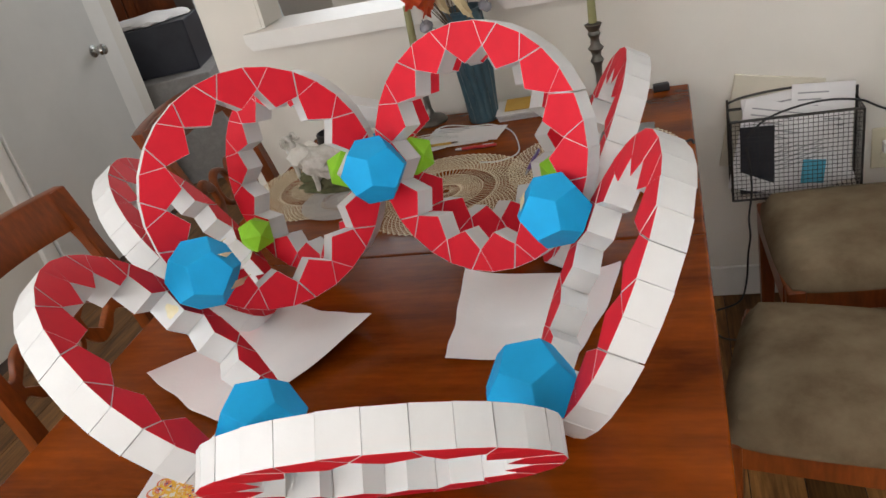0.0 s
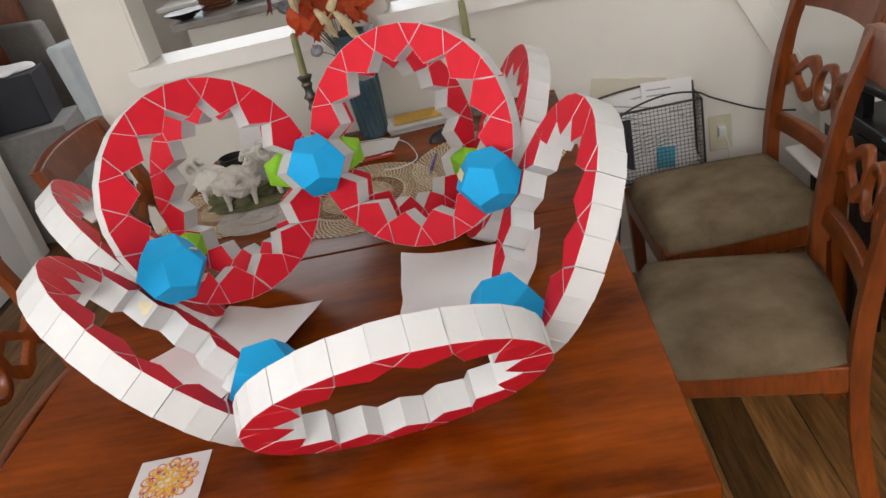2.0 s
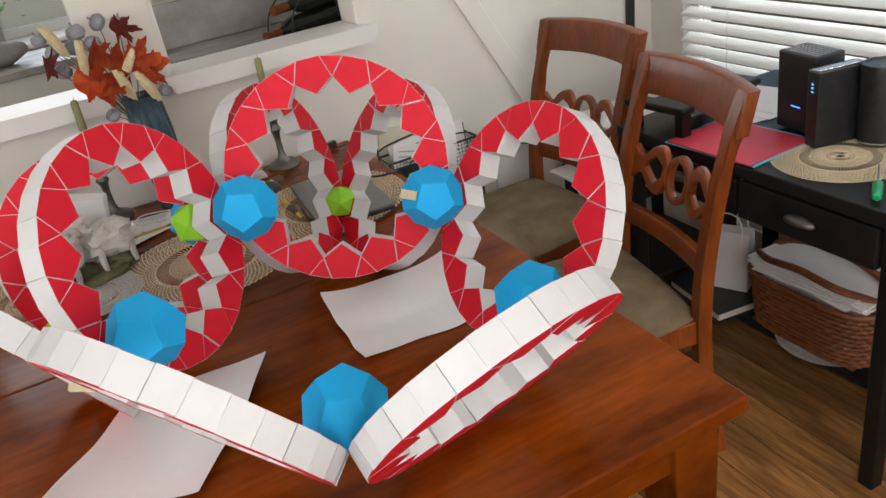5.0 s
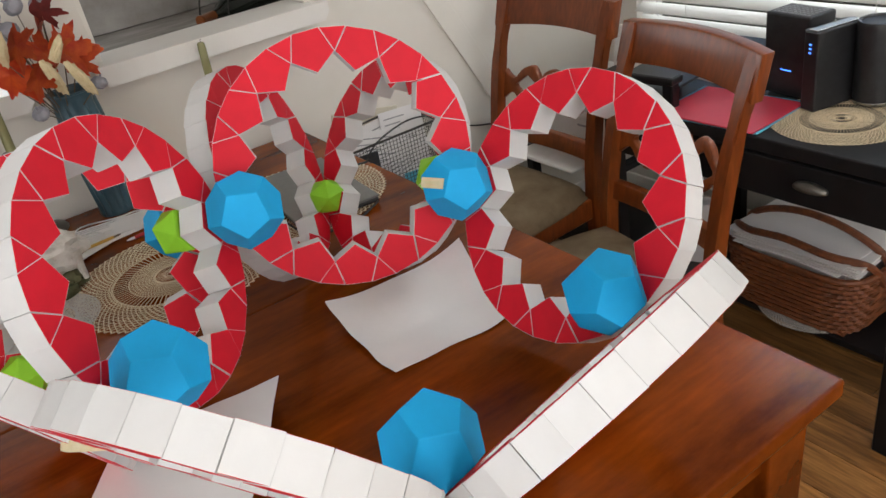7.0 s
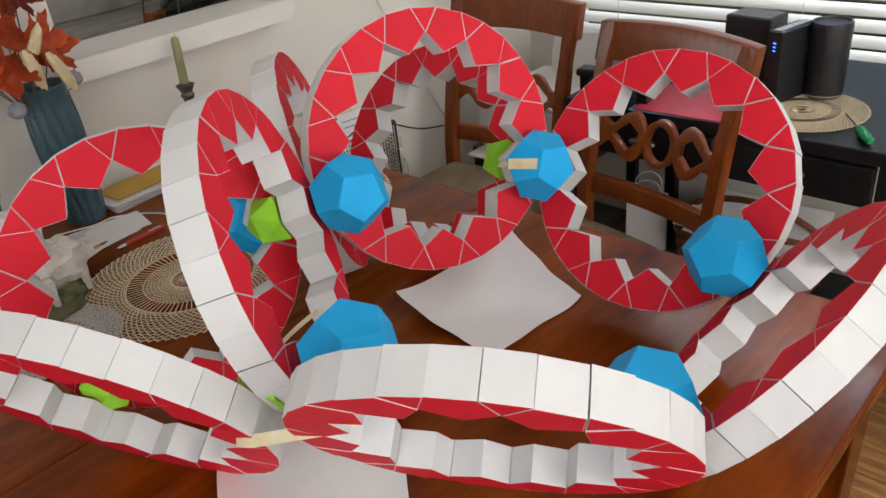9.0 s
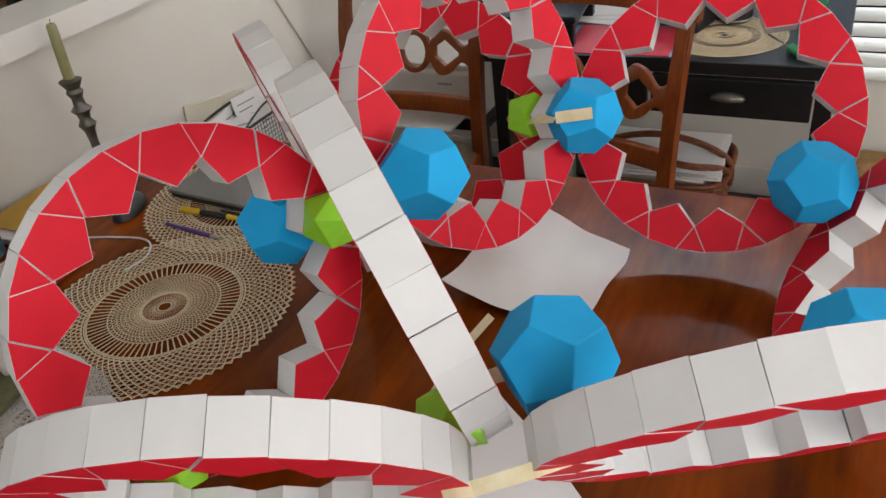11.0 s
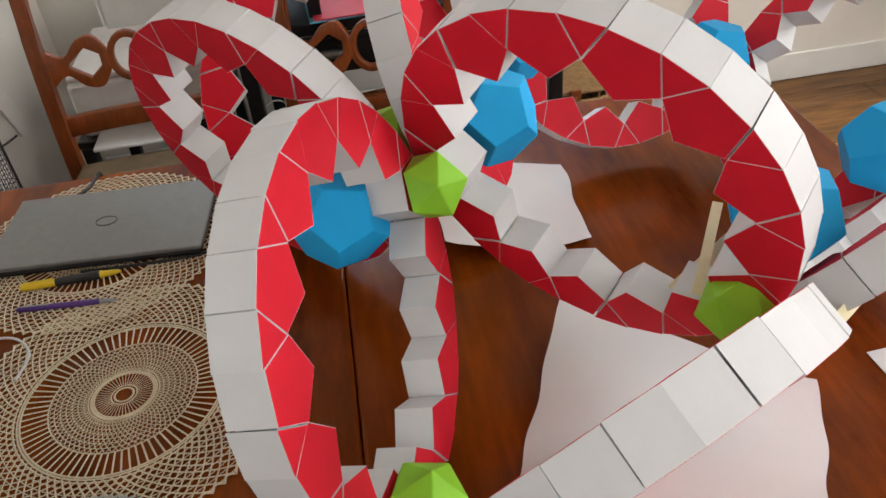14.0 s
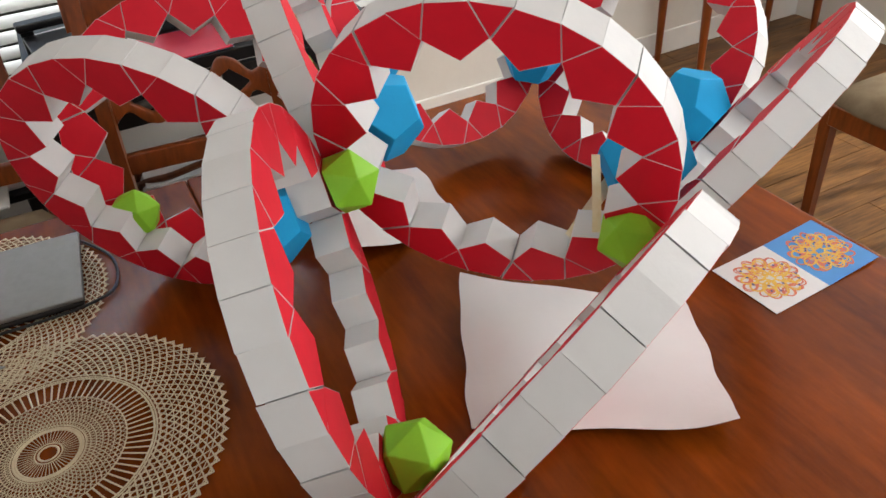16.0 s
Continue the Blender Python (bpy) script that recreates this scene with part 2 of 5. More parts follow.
wall("wall_far", [(FX, EX, 4.8, 4.94, 0, 0.9), (FX, EX, 4.8, 4.94, 2.2, CZ), (FX, -1.9, 4.8, 4.94, 0.9, 2.2), (0.2, EX, 4.8, 4.94, 0.9, 2.2)], "pale wall of the next room with a window")
wall("wall_next_room", [(EX, EX + 0.14, NY + 0.14, 4.94, 0, CZ)], "pale side wall of the next room")
solo("ceiling", box(FX - 0.14, EX + 0.14, SY - 0.14, 4.94, CZ, CZ + 0.1), CEILING_PAINT, "flat white painted ceiling", "ceiling", kind="structure")
wall("wall_far_side", [(FX - 0.14, FX, 2.58, 4.94, 0, CZ), (FX, WX - 0.14, 2.58, 2.72, 0, CZ)], "pale far wall of the next room")
solo("floor_base", box(FX - 0.14, EX + 0.14, SY - 0.14, 4.94, -0.1, -0.004), FLOOR_GAP, "dark underlay between the floor boards", "floor", kind="structure")


# ---- dining table ----
def rounded(x0, x1, y0, y1, r, n=6):
    out = []
    for cx, cy, a0 in ((x1 - r, y1 - r, 0), (x0 + r, y1 - r, 90), (x0 + r, y0 + r, 180), (x1 - r, y0 + r, 270)):
        for i in range(n + 1):
            a = radians(a0 + 90 * i / n)
            out.append((cx + r * math.cos(a), cy + r * math.sin(a)))
    return out


def slab(outline, z0, z1, r):
    bm = plate(outline, z0, z1)
    top = [e for e in bm.edges if abs(e.verts[0].co.z - e.verts[1].co.z) < 1e-5 and len(e.link_faces) == 2 and e.calc_face_angle(0) > 0.5]
    bmesh.ops.bevel(bm, geom=top, offset=r, segments=3, profile=0.5, affect="EDGES")
    return bm


def dining_table():
    t = thing("dining_table", pose((TX0 + TX1) / 2, (TY0 + TY1) / 2, 0), "polished reddish-brown wooden dining table with square legs", "table")
    w, l = (TX1 - TX0) / 2, (TY1 - TY0) / 2
    seam = 0.497 - (TY0 + TY1) / 2
    for y0, y1 in ((-l, seam - 0.0002), (seam + 0.0002, l)):
        part("tabletop", slab(rounded(-w, w, y0, y1, 0.006 if y1 < l else 0.006), TZ - 0.032, TZ, 0.006), TABLE_WOOD, t)
    for sx in (-1, 1):
        part("apron", box(sx * (w - 0.055) - 0.011, sx * (w - 0.055) + 0.011, -l + 0.09, l - 0.09, TZ - 0.125, TZ - 0.032, 0.002), TABLE_WOOD, t)
    for sy in (-1, 1):
        part("apron", box(-w + 0.09, w - 0.09, sy * (l - 0.055) - 0.011, sy * (l - 0.055) + 0.011, TZ - 0.125, TZ - 0.032, 0.002), TABLE_WOOD, t)
    for sx in (-1, 1):
        for sy in (-1, 1):
            bm = box(-0.045, 0.045, -0.045, 0.045, 0, TZ - 0.033, 0.004, 2)
            for v in bm.verts:
                f = 0.72 + 0.28 * min(1, v.co.z / 0.6)
                v.co.x, v.co.y = v.co.x * f, v.co.y * f
            part("leg", bm, TABLE_WOOD, t, at=pose(sx * (w - 0.075), sy * (l - 0.075), 0))


dining_table()


# ---- chairs ----
def chair_blank():
    """Front towards -x, middle of the seat at the origin."""
    c = thing("dining_chair", Matrix(), "reddish-brown wooden dining chair with pierced ring back and brown suede seat", "chair", "chairs round the table")
    bm = bmesh.new()
    nx, ny = 14, 14
    grid = {}
    for i in range(nx + 1):
        for j in range(ny + 1):
            u, v = i / nx * 2 - 1, j / ny * 2 - 1
            half = 0.225 - 0.018 * (u + 1) / 2
            su, sv = abs(u) ** 6, abs(v) ** 6
            h = 0.042 * (1 - max(su, sv)) ** 0.45 + 0.014 * (1 - u * u) * (1 - v * v)
            rr = 1 - 0.085 * (u * u * v * v) ** 1.5
            grid[i, j] = bm.verts.new((u * 0.215 * rr, v * half * rr, 0.435 + h))
    for i in range(nx):
        for j in range(ny):
            bm.faces.new((grid[i, j], grid[i + 1, j], grid[i + 1, j + 1], grid[i, j + 1]))
    rim = [grid[i, 0] for i in range(nx + 1)] + [grid[nx, j] for j in range(1, ny + 1)] + [grid[i, ny] for i in range(nx - 1, -1, -1)] + [grid[0, j] for j in range(ny - 1, 0, -1)]
    low = [bm.verts.new((v.co.x, v.co.y, 0.425)) for v in rim]
    for i in range(len(rim)):
        bm.faces.new((rim[i], low[i], low[(i + 1) % len(rim)], rim[(i + 1) % len(rim)]))
    bm.faces.new(low)
    bmesh.ops.recalc_face_normals(bm, faces=bm.faces)
    part("seat", bm, SUEDE, c, "worn brown suede seat", smooth=True)
    for y in (-1, 1):
        part("seat_rail", box(-0.20, 0.20, y * 0.195 - 0.012, y * 0.195 + 0.012, 0.365, 0.43, 0.003), CHAIR_WOOD, c)
    for x in (-0.20, 0.20):
        part("seat_rail", box(x - 0.012, x + 0.012, -0.185, 0.185, 0.365, 0.43, 0.003), CHAIR_WOOD, c)
    for y in (-1, 1):
        bm = box(-0.02, 0.02, -0.02, 0.02, 0, 0.43, 0.004)
        for v in bm.verts:
            f = 0.7 + 0.3 * v.co.z / 0.43
            v.co.x, v.co.y = v.co.x * f, v.co.y * f
        part("leg", bm, CHAIR_WOOD, c, at=pose(-0.19, y * 0.195, 0))
        # back leg and post in one sweeping piece
        bm = bmesh.new()
        path = smoothed([(0.245, 0, 0), (0.213, 0, 0.22), (0.205, 0, 0.43), (0.222, 0, 0.62), (0.262, 0, 0.82), (0.318, 0, 0.985)], 5)
        prev = None
        for i, p in enumerate(path):
            k = i / (len(path) - 1)
            wx, wy = 0.019 - 0.004 * k, 0.0165
            q = [bm.verts.new((p.x + sx * wx, sy * wy, p.z)) for sx, sy in ((-1, -1), (1, -1), (1, 1), (-1, 1))]
            if prev:
                for a in range(4):
                    bm.faces.new((prev[a], prev[(a + 1) % 4], q[(a + 1) % 4], q[a]))
            else:
                bm.faces.new(q[::-1])
            prev = q
        bm.faces.new(prev)
        bmesh.ops.bevel(bm, geom=[e for e in bm.edges if abs(e.verts[0].co.z - e.verts[1].co.z) > 0.005], offset=0.004, segments=2, affect="EDGES")
        part("back_post", bm, CHAIR_WOOD, c, at=pose(0, y * 0.20, 0), smooth=True)
    def lean(z):
        return 0.205 + 0.113 * max(0, (z - 0.43) / 0.555) ** 1.35

    def curved(bm, bow=0.022):
        for v in bm.verts:
            v.co.x += lean(v.co.z) + bow * (1 - (v.co.y / 0.21) ** 2)
        return bm

    def board(outline, t, holes=()):
        bm = plate([(y, z) for y, z in outline], -t, t, holes=holes)
        for v in bm.verts:
            v.co = Vector((v.co.z, v.co.x, v.co.y))
        bmesh.ops.recalc_face_normals(bm, faces=bm.faces)
        rim = [e for e in bm.edges if len(e.link_faces) == 2 and e.calc_face_angle(0) > 1.2 and abs(e.verts[0].co.x - e.verts[1].co.x) < 1e-5]
        bmesh.ops.bevel(bm, geom=rim, offset=0.0035, segments=2, profile=0.5, affect="EDGES")
        return bm

    n = 14
    top = [(-0.228 + 0.456 * i / n, 0.985 + 0.008 * math.sin(math.pi * i / n)) for i in range(n + 1)]
    bot = [(0.228 - 0.456 * i / n, 0.888 + 0.010 * math.sin(math.pi * i / n)) for i in range(n + 1)]
    part("crest_rail", curved(board(top + bot, 0.016)), CHAIR_WOOD, c, smooth=True)
    low = [(-0.19 + 0.38 * i / n, 0.585) for i in range(n + 1)] + [(0.19 - 0.38 * i / n, 0.535) for i in range(n + 1)]
    part("lower_rail", curved(board(low, 0.011)), CHAIR_WOOD, c, smooth=True)
    # pierced middle rail: a ring between two scrolls
    zc, m = 0.708, 20
    ring = [(0.052 * math.cos(2 * math.pi * i / m), zc + 0.062 * math.sin(2 * math.pi * i / m)) for i in range(m)]
    hole = [(0.035 * math.cos(2 * math.pi * i / m), zc + 0.046 * math.sin(2 * math.pi * i / m)) for i in range(m)]
    part("ring_splat", curved(board(ring, 0.010, (hole,))), CHAIR_WOOD, c, smooth=True)
    for sy in (-1, 1):
        out_ = smoothed([(0.045 * sy, zc + 0.020, 0), (0.075 * sy, zc + 0.062, 0), (0.115 * sy, zc + 0.055, 0), (0.150 * sy, zc + 0.022, 0), (0.186 * sy, zc + 0.046, 0)], 4)
        in_ = smoothed([(0.186 * sy, zc - 0.046, 0), (0.150 * sy, zc - 0.022, 0), (0.115 * sy, zc - 0.055, 0), (0.075 * sy, zc - 0.062, 0), (0.045 * sy, zc - 0.020, 0)], 4)
        tri = [(0.068 * sy, zc - 0.012), (0.068 * sy, zc + 0.016), (0.098 * sy, zc + 0.036), (0.140 * sy, zc + 0.004), (0.140 * sy, zc - 0.004), (0.098 * sy, zc - 0.036)]
        part("scroll_splat", curved(board([(p.x, p.y) for p in out_] + [(p.x, p.y) for p in in_], 0.009, (tri,))), CHAIR_WOOD, c, smooth=True)
    return c


DEEP = Matrix.Diagonal((1.05, 1.03, 1.0, 1.0))
chair = chair_blank()
chair.matrix_world = pose(0.710, 0.437, 0, 0, 0, -11.5) @ DEEP
copy_thing(chair, pose(0.855, 0.984, 0, 0, 0, 2.3) @ DEEP)
copy_thing(chair, pose(-0.63, 0.29, 0, 0, 0, 180) @ DEEP)
copy_thing(chair, pose(-0.62, 1.09, 0, 0, 0, 180 + 3) @ DEEP)
copy_thing(chair, pose(0.215, -1.49, 0, 0, 0, -90) @ DEEP)


def side_table():
    t = thing("side_table", pose(1.585, -2.11, 0), "reddish-brown wooden side table with tapered legs by the wall", "table")
    part("tabletop", box(-0.17, 0.17, -0.40, 0.40, 0.70, 0.728, 0.005, 2), CHAIR_WOOD, t)
    part("apron", box(-0.14, 0.14, -0.36, 0.36, 0.61, 0.699, 0.003), CHAIR_WOOD, t)
    for x in (-0.13, 0.13):
        for y in (-0.33, 0.33):
            part("leg", tube([(x * 1.05, y * 1.02, 0), (x, y, 0.609)], lambda k: 0.014 + 0.012 * k, 10), CHAIR_WOOD, t, smooth=True)


side_table()

# ---- paper sculpture ----
PHI = (1 + 5 ** 0.5) / 2
APO = PHI / (2 * math.sin(radians(12))) * math.cos(radians(12)) + math.sin(radians(72))
EDGE = 2 * APO * math.tan(radians(36))
RIN, RHO, MID = EDGE * (250 + 110 * 5 ** 0.5) ** 0.5 / 20, EDGE * (3 + 5 ** 0.5) / 4, (3 + 5 ** 0.5) / 4
CROWN = [Vector((2 / 5 ** 0.5 * math.cos(radians(72 * k)), 2 / 5 ** 0.5 * math.sin(radians(72 * k)), -1 / 5 ** 0.5)) for k in range(5)]
AXES = [Vector((0, 0, -1)), *CROWN, *[-v for v in CROWN], Vector((0, 0, 1))]
PENT = [(APO, -0.5), (APO, 0.5), (APO - math.sin(radians(72)), PHI / 2), (APO - math.sin(radians(72)) - math.sin(radians(36)), 0.0), (APO - math.sin(radians(72)), -PHI / 2)]


def turned(p, deg):
    c, s = math.cos(radians(deg)), math.sin(radians(deg))
    return (p[0] * c - p[1] * s, p[0] * s + p[1] * c)


TRI = [PENT[1], turned(PENT[0], 24), PENT[2]]
rng = random.Random(4)


def inset(poly, d):
    """The polygon with every side moved inwards by d."""
    out, n = [], len(poly)
    area2 = sum(poly[i][0] * poly[(i + 1) % n][1] - poly[(i + 1) % n][0] * poly[i][1] for i in range(n))
    sg = 1 if area2 > 0 else -1
    for i in range(n):
        a, b, c = Vector(poly[i - 1]), Vector(poly[i]), Vector(poly[(i + 1) % n])
        u, v = (b - a).normalized(), (c - b).normalized()
        nu, nv = sg * Vector((-u.y, u.x)), sg * Vector((-v.y, v.x))
        k = d / (1 + nu.dot(nv))
        out.append(tuple(b + (nu + nv) * k))
    return out


def prism(bm, poly, z0, z1, m):
    low = [bm.verts.new(m @ Vector((x * S, y * S, z0 * S))) for x, y in poly]
    top = [bm.verts.new(m @ Vector((x * S, y * S, z1 * S))) for x, y in poly]
    n = len(poly)
    fs = [bm.faces.new(top), bm.faces.new(low[::-1])]
    for i in range(n):
        fs.append(bm.faces.new((low[i], low[(i + 1) % n], top[(i + 1) % n], top[i])))
    return fs


def prism_mesh(name, poly):
    """A closed card prism about its own middle: white walls, a white cut edge and a red card on both ends."""
    c = Vector((sum(p[0] for p in poly) / len(poly), sum(p[1] for p in poly) / len(poly)))
    bm = bmesh.new()
    def loop(d, z):
        return [bm.verts.new(((x - c.x) * S, (y - c.y) * S, z)) for x, y in inset(poly, d)]
    n = len(poly)
    low, top = loop(0.008, 0.0), loop(0.008, S)
    for i in range(n):
        bm.faces.new((low[i], low[(i + 1) % n], top[(i + 1) % n], top[i]))
    for base, z, up in ((low, 0.0, -1), (top, S, 1)):
        rim, face = loop(0.019, z), loop(0.022, z + up * 0.0003)
        mid = bm.verts.new((0, 0, z + up * 0.0007))
        for i in range(n):
            j = (i + 1) % n
            bm.faces.new((base[i], base[j], rim[j], rim[i]))
            for f in (bm.faces.new((rim[i], rim[j], face[j], face[i])), bm.faces.new((face[i], face[j], mid))):
                f.material_index = 1
    bmesh.ops.recalc_face_normals(bm, faces=bm.faces)
    return mesh_of(name, bm, [WHITE_CARD, RED_CARD]), c


PENT_PRISM, PENT_MID = prism_mesh("pentagonal_prism", PENT)
TRI_PRISM, TRI_MID = prism_mesh("triangular_prism", TRI)


def ring_frame(centre, normal, along):
    x = (along - along.dot(normal) * normal).normalized()
    y = normal.cross(x)
    m = Matrix((x, y, normal)).transposed().to_4x4()
    m.translation = centre * S
    return m


def paper_ring(parent, frame_m, settle, label):
    """Fifteen pentagonal and fifteen triangular prisms glued round a card core."""
    turn = Vector(settle[3:])
    push = Matrix.Translation(Vector(settle[:3]) * S)
    spin = Matrix.Rotation(turn.length, 4, turn.normalized()) if turn.length else Matrix()
    bm = bmesh.new()
    loops = [[bm.verts.new((r * S * math.cos(radians(12 * k + 6)), r * S * math.sin(radians(12 * k + 6)), z * S)) for k in range(30)] for r, z in ((4.60, 0.1), (4.60, 0.9), (4.12, 0.9), (4.12, 0.1))]
    for a, b in zip(loops, loops[1:] + loops[:1]):
        for k in range(30):
            bm.faces.new((a[k], a[(k + 1) % 30], b[(k + 1) % 30], b[k]))
    bmesh.ops.recalc_face_normals(bm, faces=bm.faces)
    ring = part("ring", bm, WHITE_CARD, parent, label, at=push @ frame_m @ spin)
    for k in range(15):
        for me, mid in ((PENT_PRISM, PENT_MID), (TRI_PRISM, TRI_MID)):
            ob = new(me.name, me)
            ob.parent = ring
            j = pose(rng.gauss(0, 0.0003), rng.gauss(0, 0.0003), rng.gauss(0, 0.0004), rng.gauss(0, 0.35), rng.gauss(0, 0.35), rng.gauss(0, 0.18))
            ob.matrix_local = pose(0, 0, 0, 0, 0, 24 * k) @ Matrix.Translation((mid.x * S, mid.y * S, 0)) @ j
    return ring


def hull_ball(name, dirs_len, parent, mat, at, label, centre):
    bm = bmesh.new()
    for v in dirs_len:
        bm.verts.new(v * S)
    bmesh.ops.convex_hull(bm, input=bm.verts[:])
    bmesh.ops.dissolve_limit(bm, angle_limit=radians(3), verts=bm.verts[:], edges=bm.edges[:])
    bmesh.ops.bevel(bm, geom=bm.edges[:], offset=0.0009, segments=1, affect="EDGES")
    return part(name, bm, mat, parent, label, at=Matrix.Translation(centre * S))


def dodecahedron_points():
    d, out = (250 + 110 * 5 ** 0.5) ** 0.5 / 20, []
    for i in range(12):
        for j in range(i):
            for k in range(j):
                a = Matrix((AXES[i], AXES[j], AXES[k]))
                if abs(a.determinant()) > 0.1:
                    p = a.inverted() @ Vector((d, d, d))
                    if all(p.dot(m) < d + 1e-4 for m in AXES) and not any((p - q).length < 1e-3 for q in out):
                        out.append(p)
    return out


def sculpture():
    s = thing("paper_sculpture", STAND, "large red, white, blue and green card polyhedron sculpture of linked rings", "sculpture")
    dod = dodecahedron_points()
    for k in range(5):
        paper_ring(s, ring_frame(CROWN[k] * RIN, CROWN[k], CROWN[(k + 1) % 5]), RING_SETTLE[k], "upper red and white card ring leaning outwards")

    def joint(k):
        a, b = CROWN[k], CROWN[(k + 1) % 5]
        m = (a + b).normalized()
        return a, b, m, RHO * m + (a + b) / 2

    # lower rings: crown rings turned about the middle of a joint
    for i, (k, which) in enumerate(((0, 1), (0, 0), (1, 1), (4, 0))):
        a, b, m, q = joint(k)
        n, other = (b, a) if which else (a, b)
        paper_ring(s, ring_frame(2 * q - n * RIN, -n, -other), RING_SETTLE[5 + i], "lower red and white card ring standing on the table")
    for k in range(5):
        a, b, m, q = joint(k)
        hull_ball("dodecahedron", dod, s, BLUE_CARD, None, "bright blue card dodecahedron", m * (RHO - MID) + Vector(BLUE_SETTLE[k]))
        if k == 0:
            hull_ball("dodecahedron", dod, s, BLUE_CARD, None, "bright blue card dodecahedron", 2 * q - m * (RHO - MID) + Vector(BLUE_SETTLE[5]))
    pr = 1 / (2 * math.tan(radians(36)))

    def icosahedron(c, cut):
        pts = [v * 0.9510565 for v in AXES if all((v - d).length > 0.1 for d in cut)]
        hull_ball("icosahedron", pts, s, GREEN_CARD, None, "lime green card icosahedron", c)

    for i, (k, side) in enumerate(((0, 0), (0, 1), (1, 0), (4, 1))):
        a, b, m, q = joint(k)
        n, o = (a, b) if side == 0 else (b, a)
        u = (n * RIN - RHO * m) / APO
        icosahedron(RHO * m + u * pr + n * 1.425325 + Vector(GREEN_SETTLE[i]), (-n, o))
    for k in (0, 1):
        n0, b = CROWN[k], CROWN[(k + 1) % 5]
        a2, b2, m2, q2 = joint(k)
        c = 2 * q2 - b * RIN
        t = n0.cross(Vector((0, 0, 1))).normalized()
        t = -t if t.dot(c) < 0 else t
        d = (-t + t.dot(-b) * -b).normalized()
        icosahedron(c - b + d * (APO - pr) - b * 0.425325 + Vector(GREEN_SETTLE[4 + k]), ())
    return s


sculpture()

# ---- more materials ----
WEAVE = material("woven_fibre", (0.62, 0.50, 0.32), 0.32, specular=0.7, second=(0.80, 0.68, 0.47), scale=40, bump=0.4, bump_scale=500)
LACE = material("grey_lace", (0.45, 0.43, 0.40), 0.8, second=(0.55, 0.53, 0.50), scale=40)
# pale plaster broken by darker noise patches
PLASTER = material("weathered_plaster", (0.66, 0.64, 0.59), 0.85, second=(0.36, 0.33, 0.27), scale=22, bump=1.0, bump_scale=170, spread=(0.45, 0.75))
GLAZE = material("teal_glaze", (0.025, 0.062, 0.085), 0.28, second=(0.065, 0.125, 0.155), scale=9, coat=0.2)
PEWTER = material("pewter", (0.22, 0.21, 0.19), 0.42, metal=0.9, second=(0.12, 0.115, 0.10), scale=18, bump=0.2, bump_scale=80)
WAX = material("olive_wax", (0.24, 0.23, 0.10), 0.5, second=(0.30, 0.29, 0.14), scale=15)
LEAF = material("autumn_leaf", (0.44, 0.030, 0.012), 0.55, second=(0.66, 0.13, 0.02), scale=22, vary=0.25)
DARK_LEAF = material("dark_red_leaf", (0.14, 0.012, 0.010), 0.6, second=(0.22, 0.02, 0.015), scale=30)
PAMPAS = material("dried_grass", (0.58, 0.46, 0.26), 0.9, second=(0.70, 0.60, 0.38), scale=60, bump=0.8, bump_scale=300)
GREY_FRUIT = material("grey_gourd", (0.20, 0.20, 0.23), 0.65, second=(0.30, 0.30, 0.33), scale=12)
STEM = material("dry_stem", (0.10, 0.075, 0.05), 0.8, second=(0.15, 0.11, 0.07), scale=30)
LAPTOP_GREY = material("laptop_lid", (0.18, 0.178, 0.172), 0.42, specular=0.4, second=(0.16, 0.158, 0.153), scale=60, bump=0.05, bump_scale=500)
BLACK_PLASTIC = material("black_plastic", (0.012, 0.012, 0.013), 0.38, second=(0.022, 0.022, 0.024), scale=40, bump=0.08, bump_scale=300)
WHITE_PLASTIC = material("white_plastic", (0.72, 0.71, 0.69), 0.35, second=(0.66, 0.65, 0.63), scale=20)
IVORY = material("ivory_plastic", (0.62, 0.57, 0.42), 0.4, second=(0.57, 0.52, 0.38), scale=15)
YELLOW_INK = material("yellow_plastic", (0.75, 0.52, 0.02), 0.35, second=(0.68, 0.46, 0.02), scale=20)
PURPLE_INK = material("purple_plastic", (0.09, 0.03, 0.20), 0.35, second=(0.12, 0.04, 0.25), scale=20)
RED_INK = material("red_plastic", (0.50, 0.02, 0.02), 0.35, second=(0.42, 0.015, 0.015), scale=20)
ENVELOPE = material("manila_envelope", (0.60, 0.36, 0.06), 0.7, second=(0.52, 0.31, 0.05), scale=14)
FOLDER_RED = material("red_folder", (0.55, 0.03, 0.06), 0.45, second=(0.48, 0.025, 0.05), scale=10)
FOLDER_BLUE = material("blue_folder", (0.10, 0.45, 0.62), 0.45, second=(0.09, 0.40, 0.55), scale=10)
FOLDER_CREAM = material("cream_folder", (0.62, 0.57, 0.46), 0.7, second=(0.57, 0.52, 0.42), scale=6)
WIRE = material("dark_wire", (0.045, 0.042, 0.038), 0.45, metal=0.7, second=(0.07, 0.065, 0.06), scale=40)
BLACK_CABLE = material("black_cable", (0.015, 0.015, 0.015), 0.5, second=(0.025, 0.025, 0.025), scale=40)
WICKER = material("wicker", (0.22, 0.066, 0.020), 0.5, second=(0.10, 0.030, 0.010), scale=45, bump=0.8, bump_scale=200)
TAN_WICKER = material("tan_wicker", (0.34, 0.19, 0.07), 0.7, second=(0.22, 0.12, 0.045), scale=45, bump=0.8, bump_scale=200)
BLIND = material("blind_slat", (0.80, 0.79, 0.76), 0.45, second=(0.76, 0.75, 0.72), scale=5)
bn, bl = BLIND.node_tree.nodes, BLIND.node_tree.links
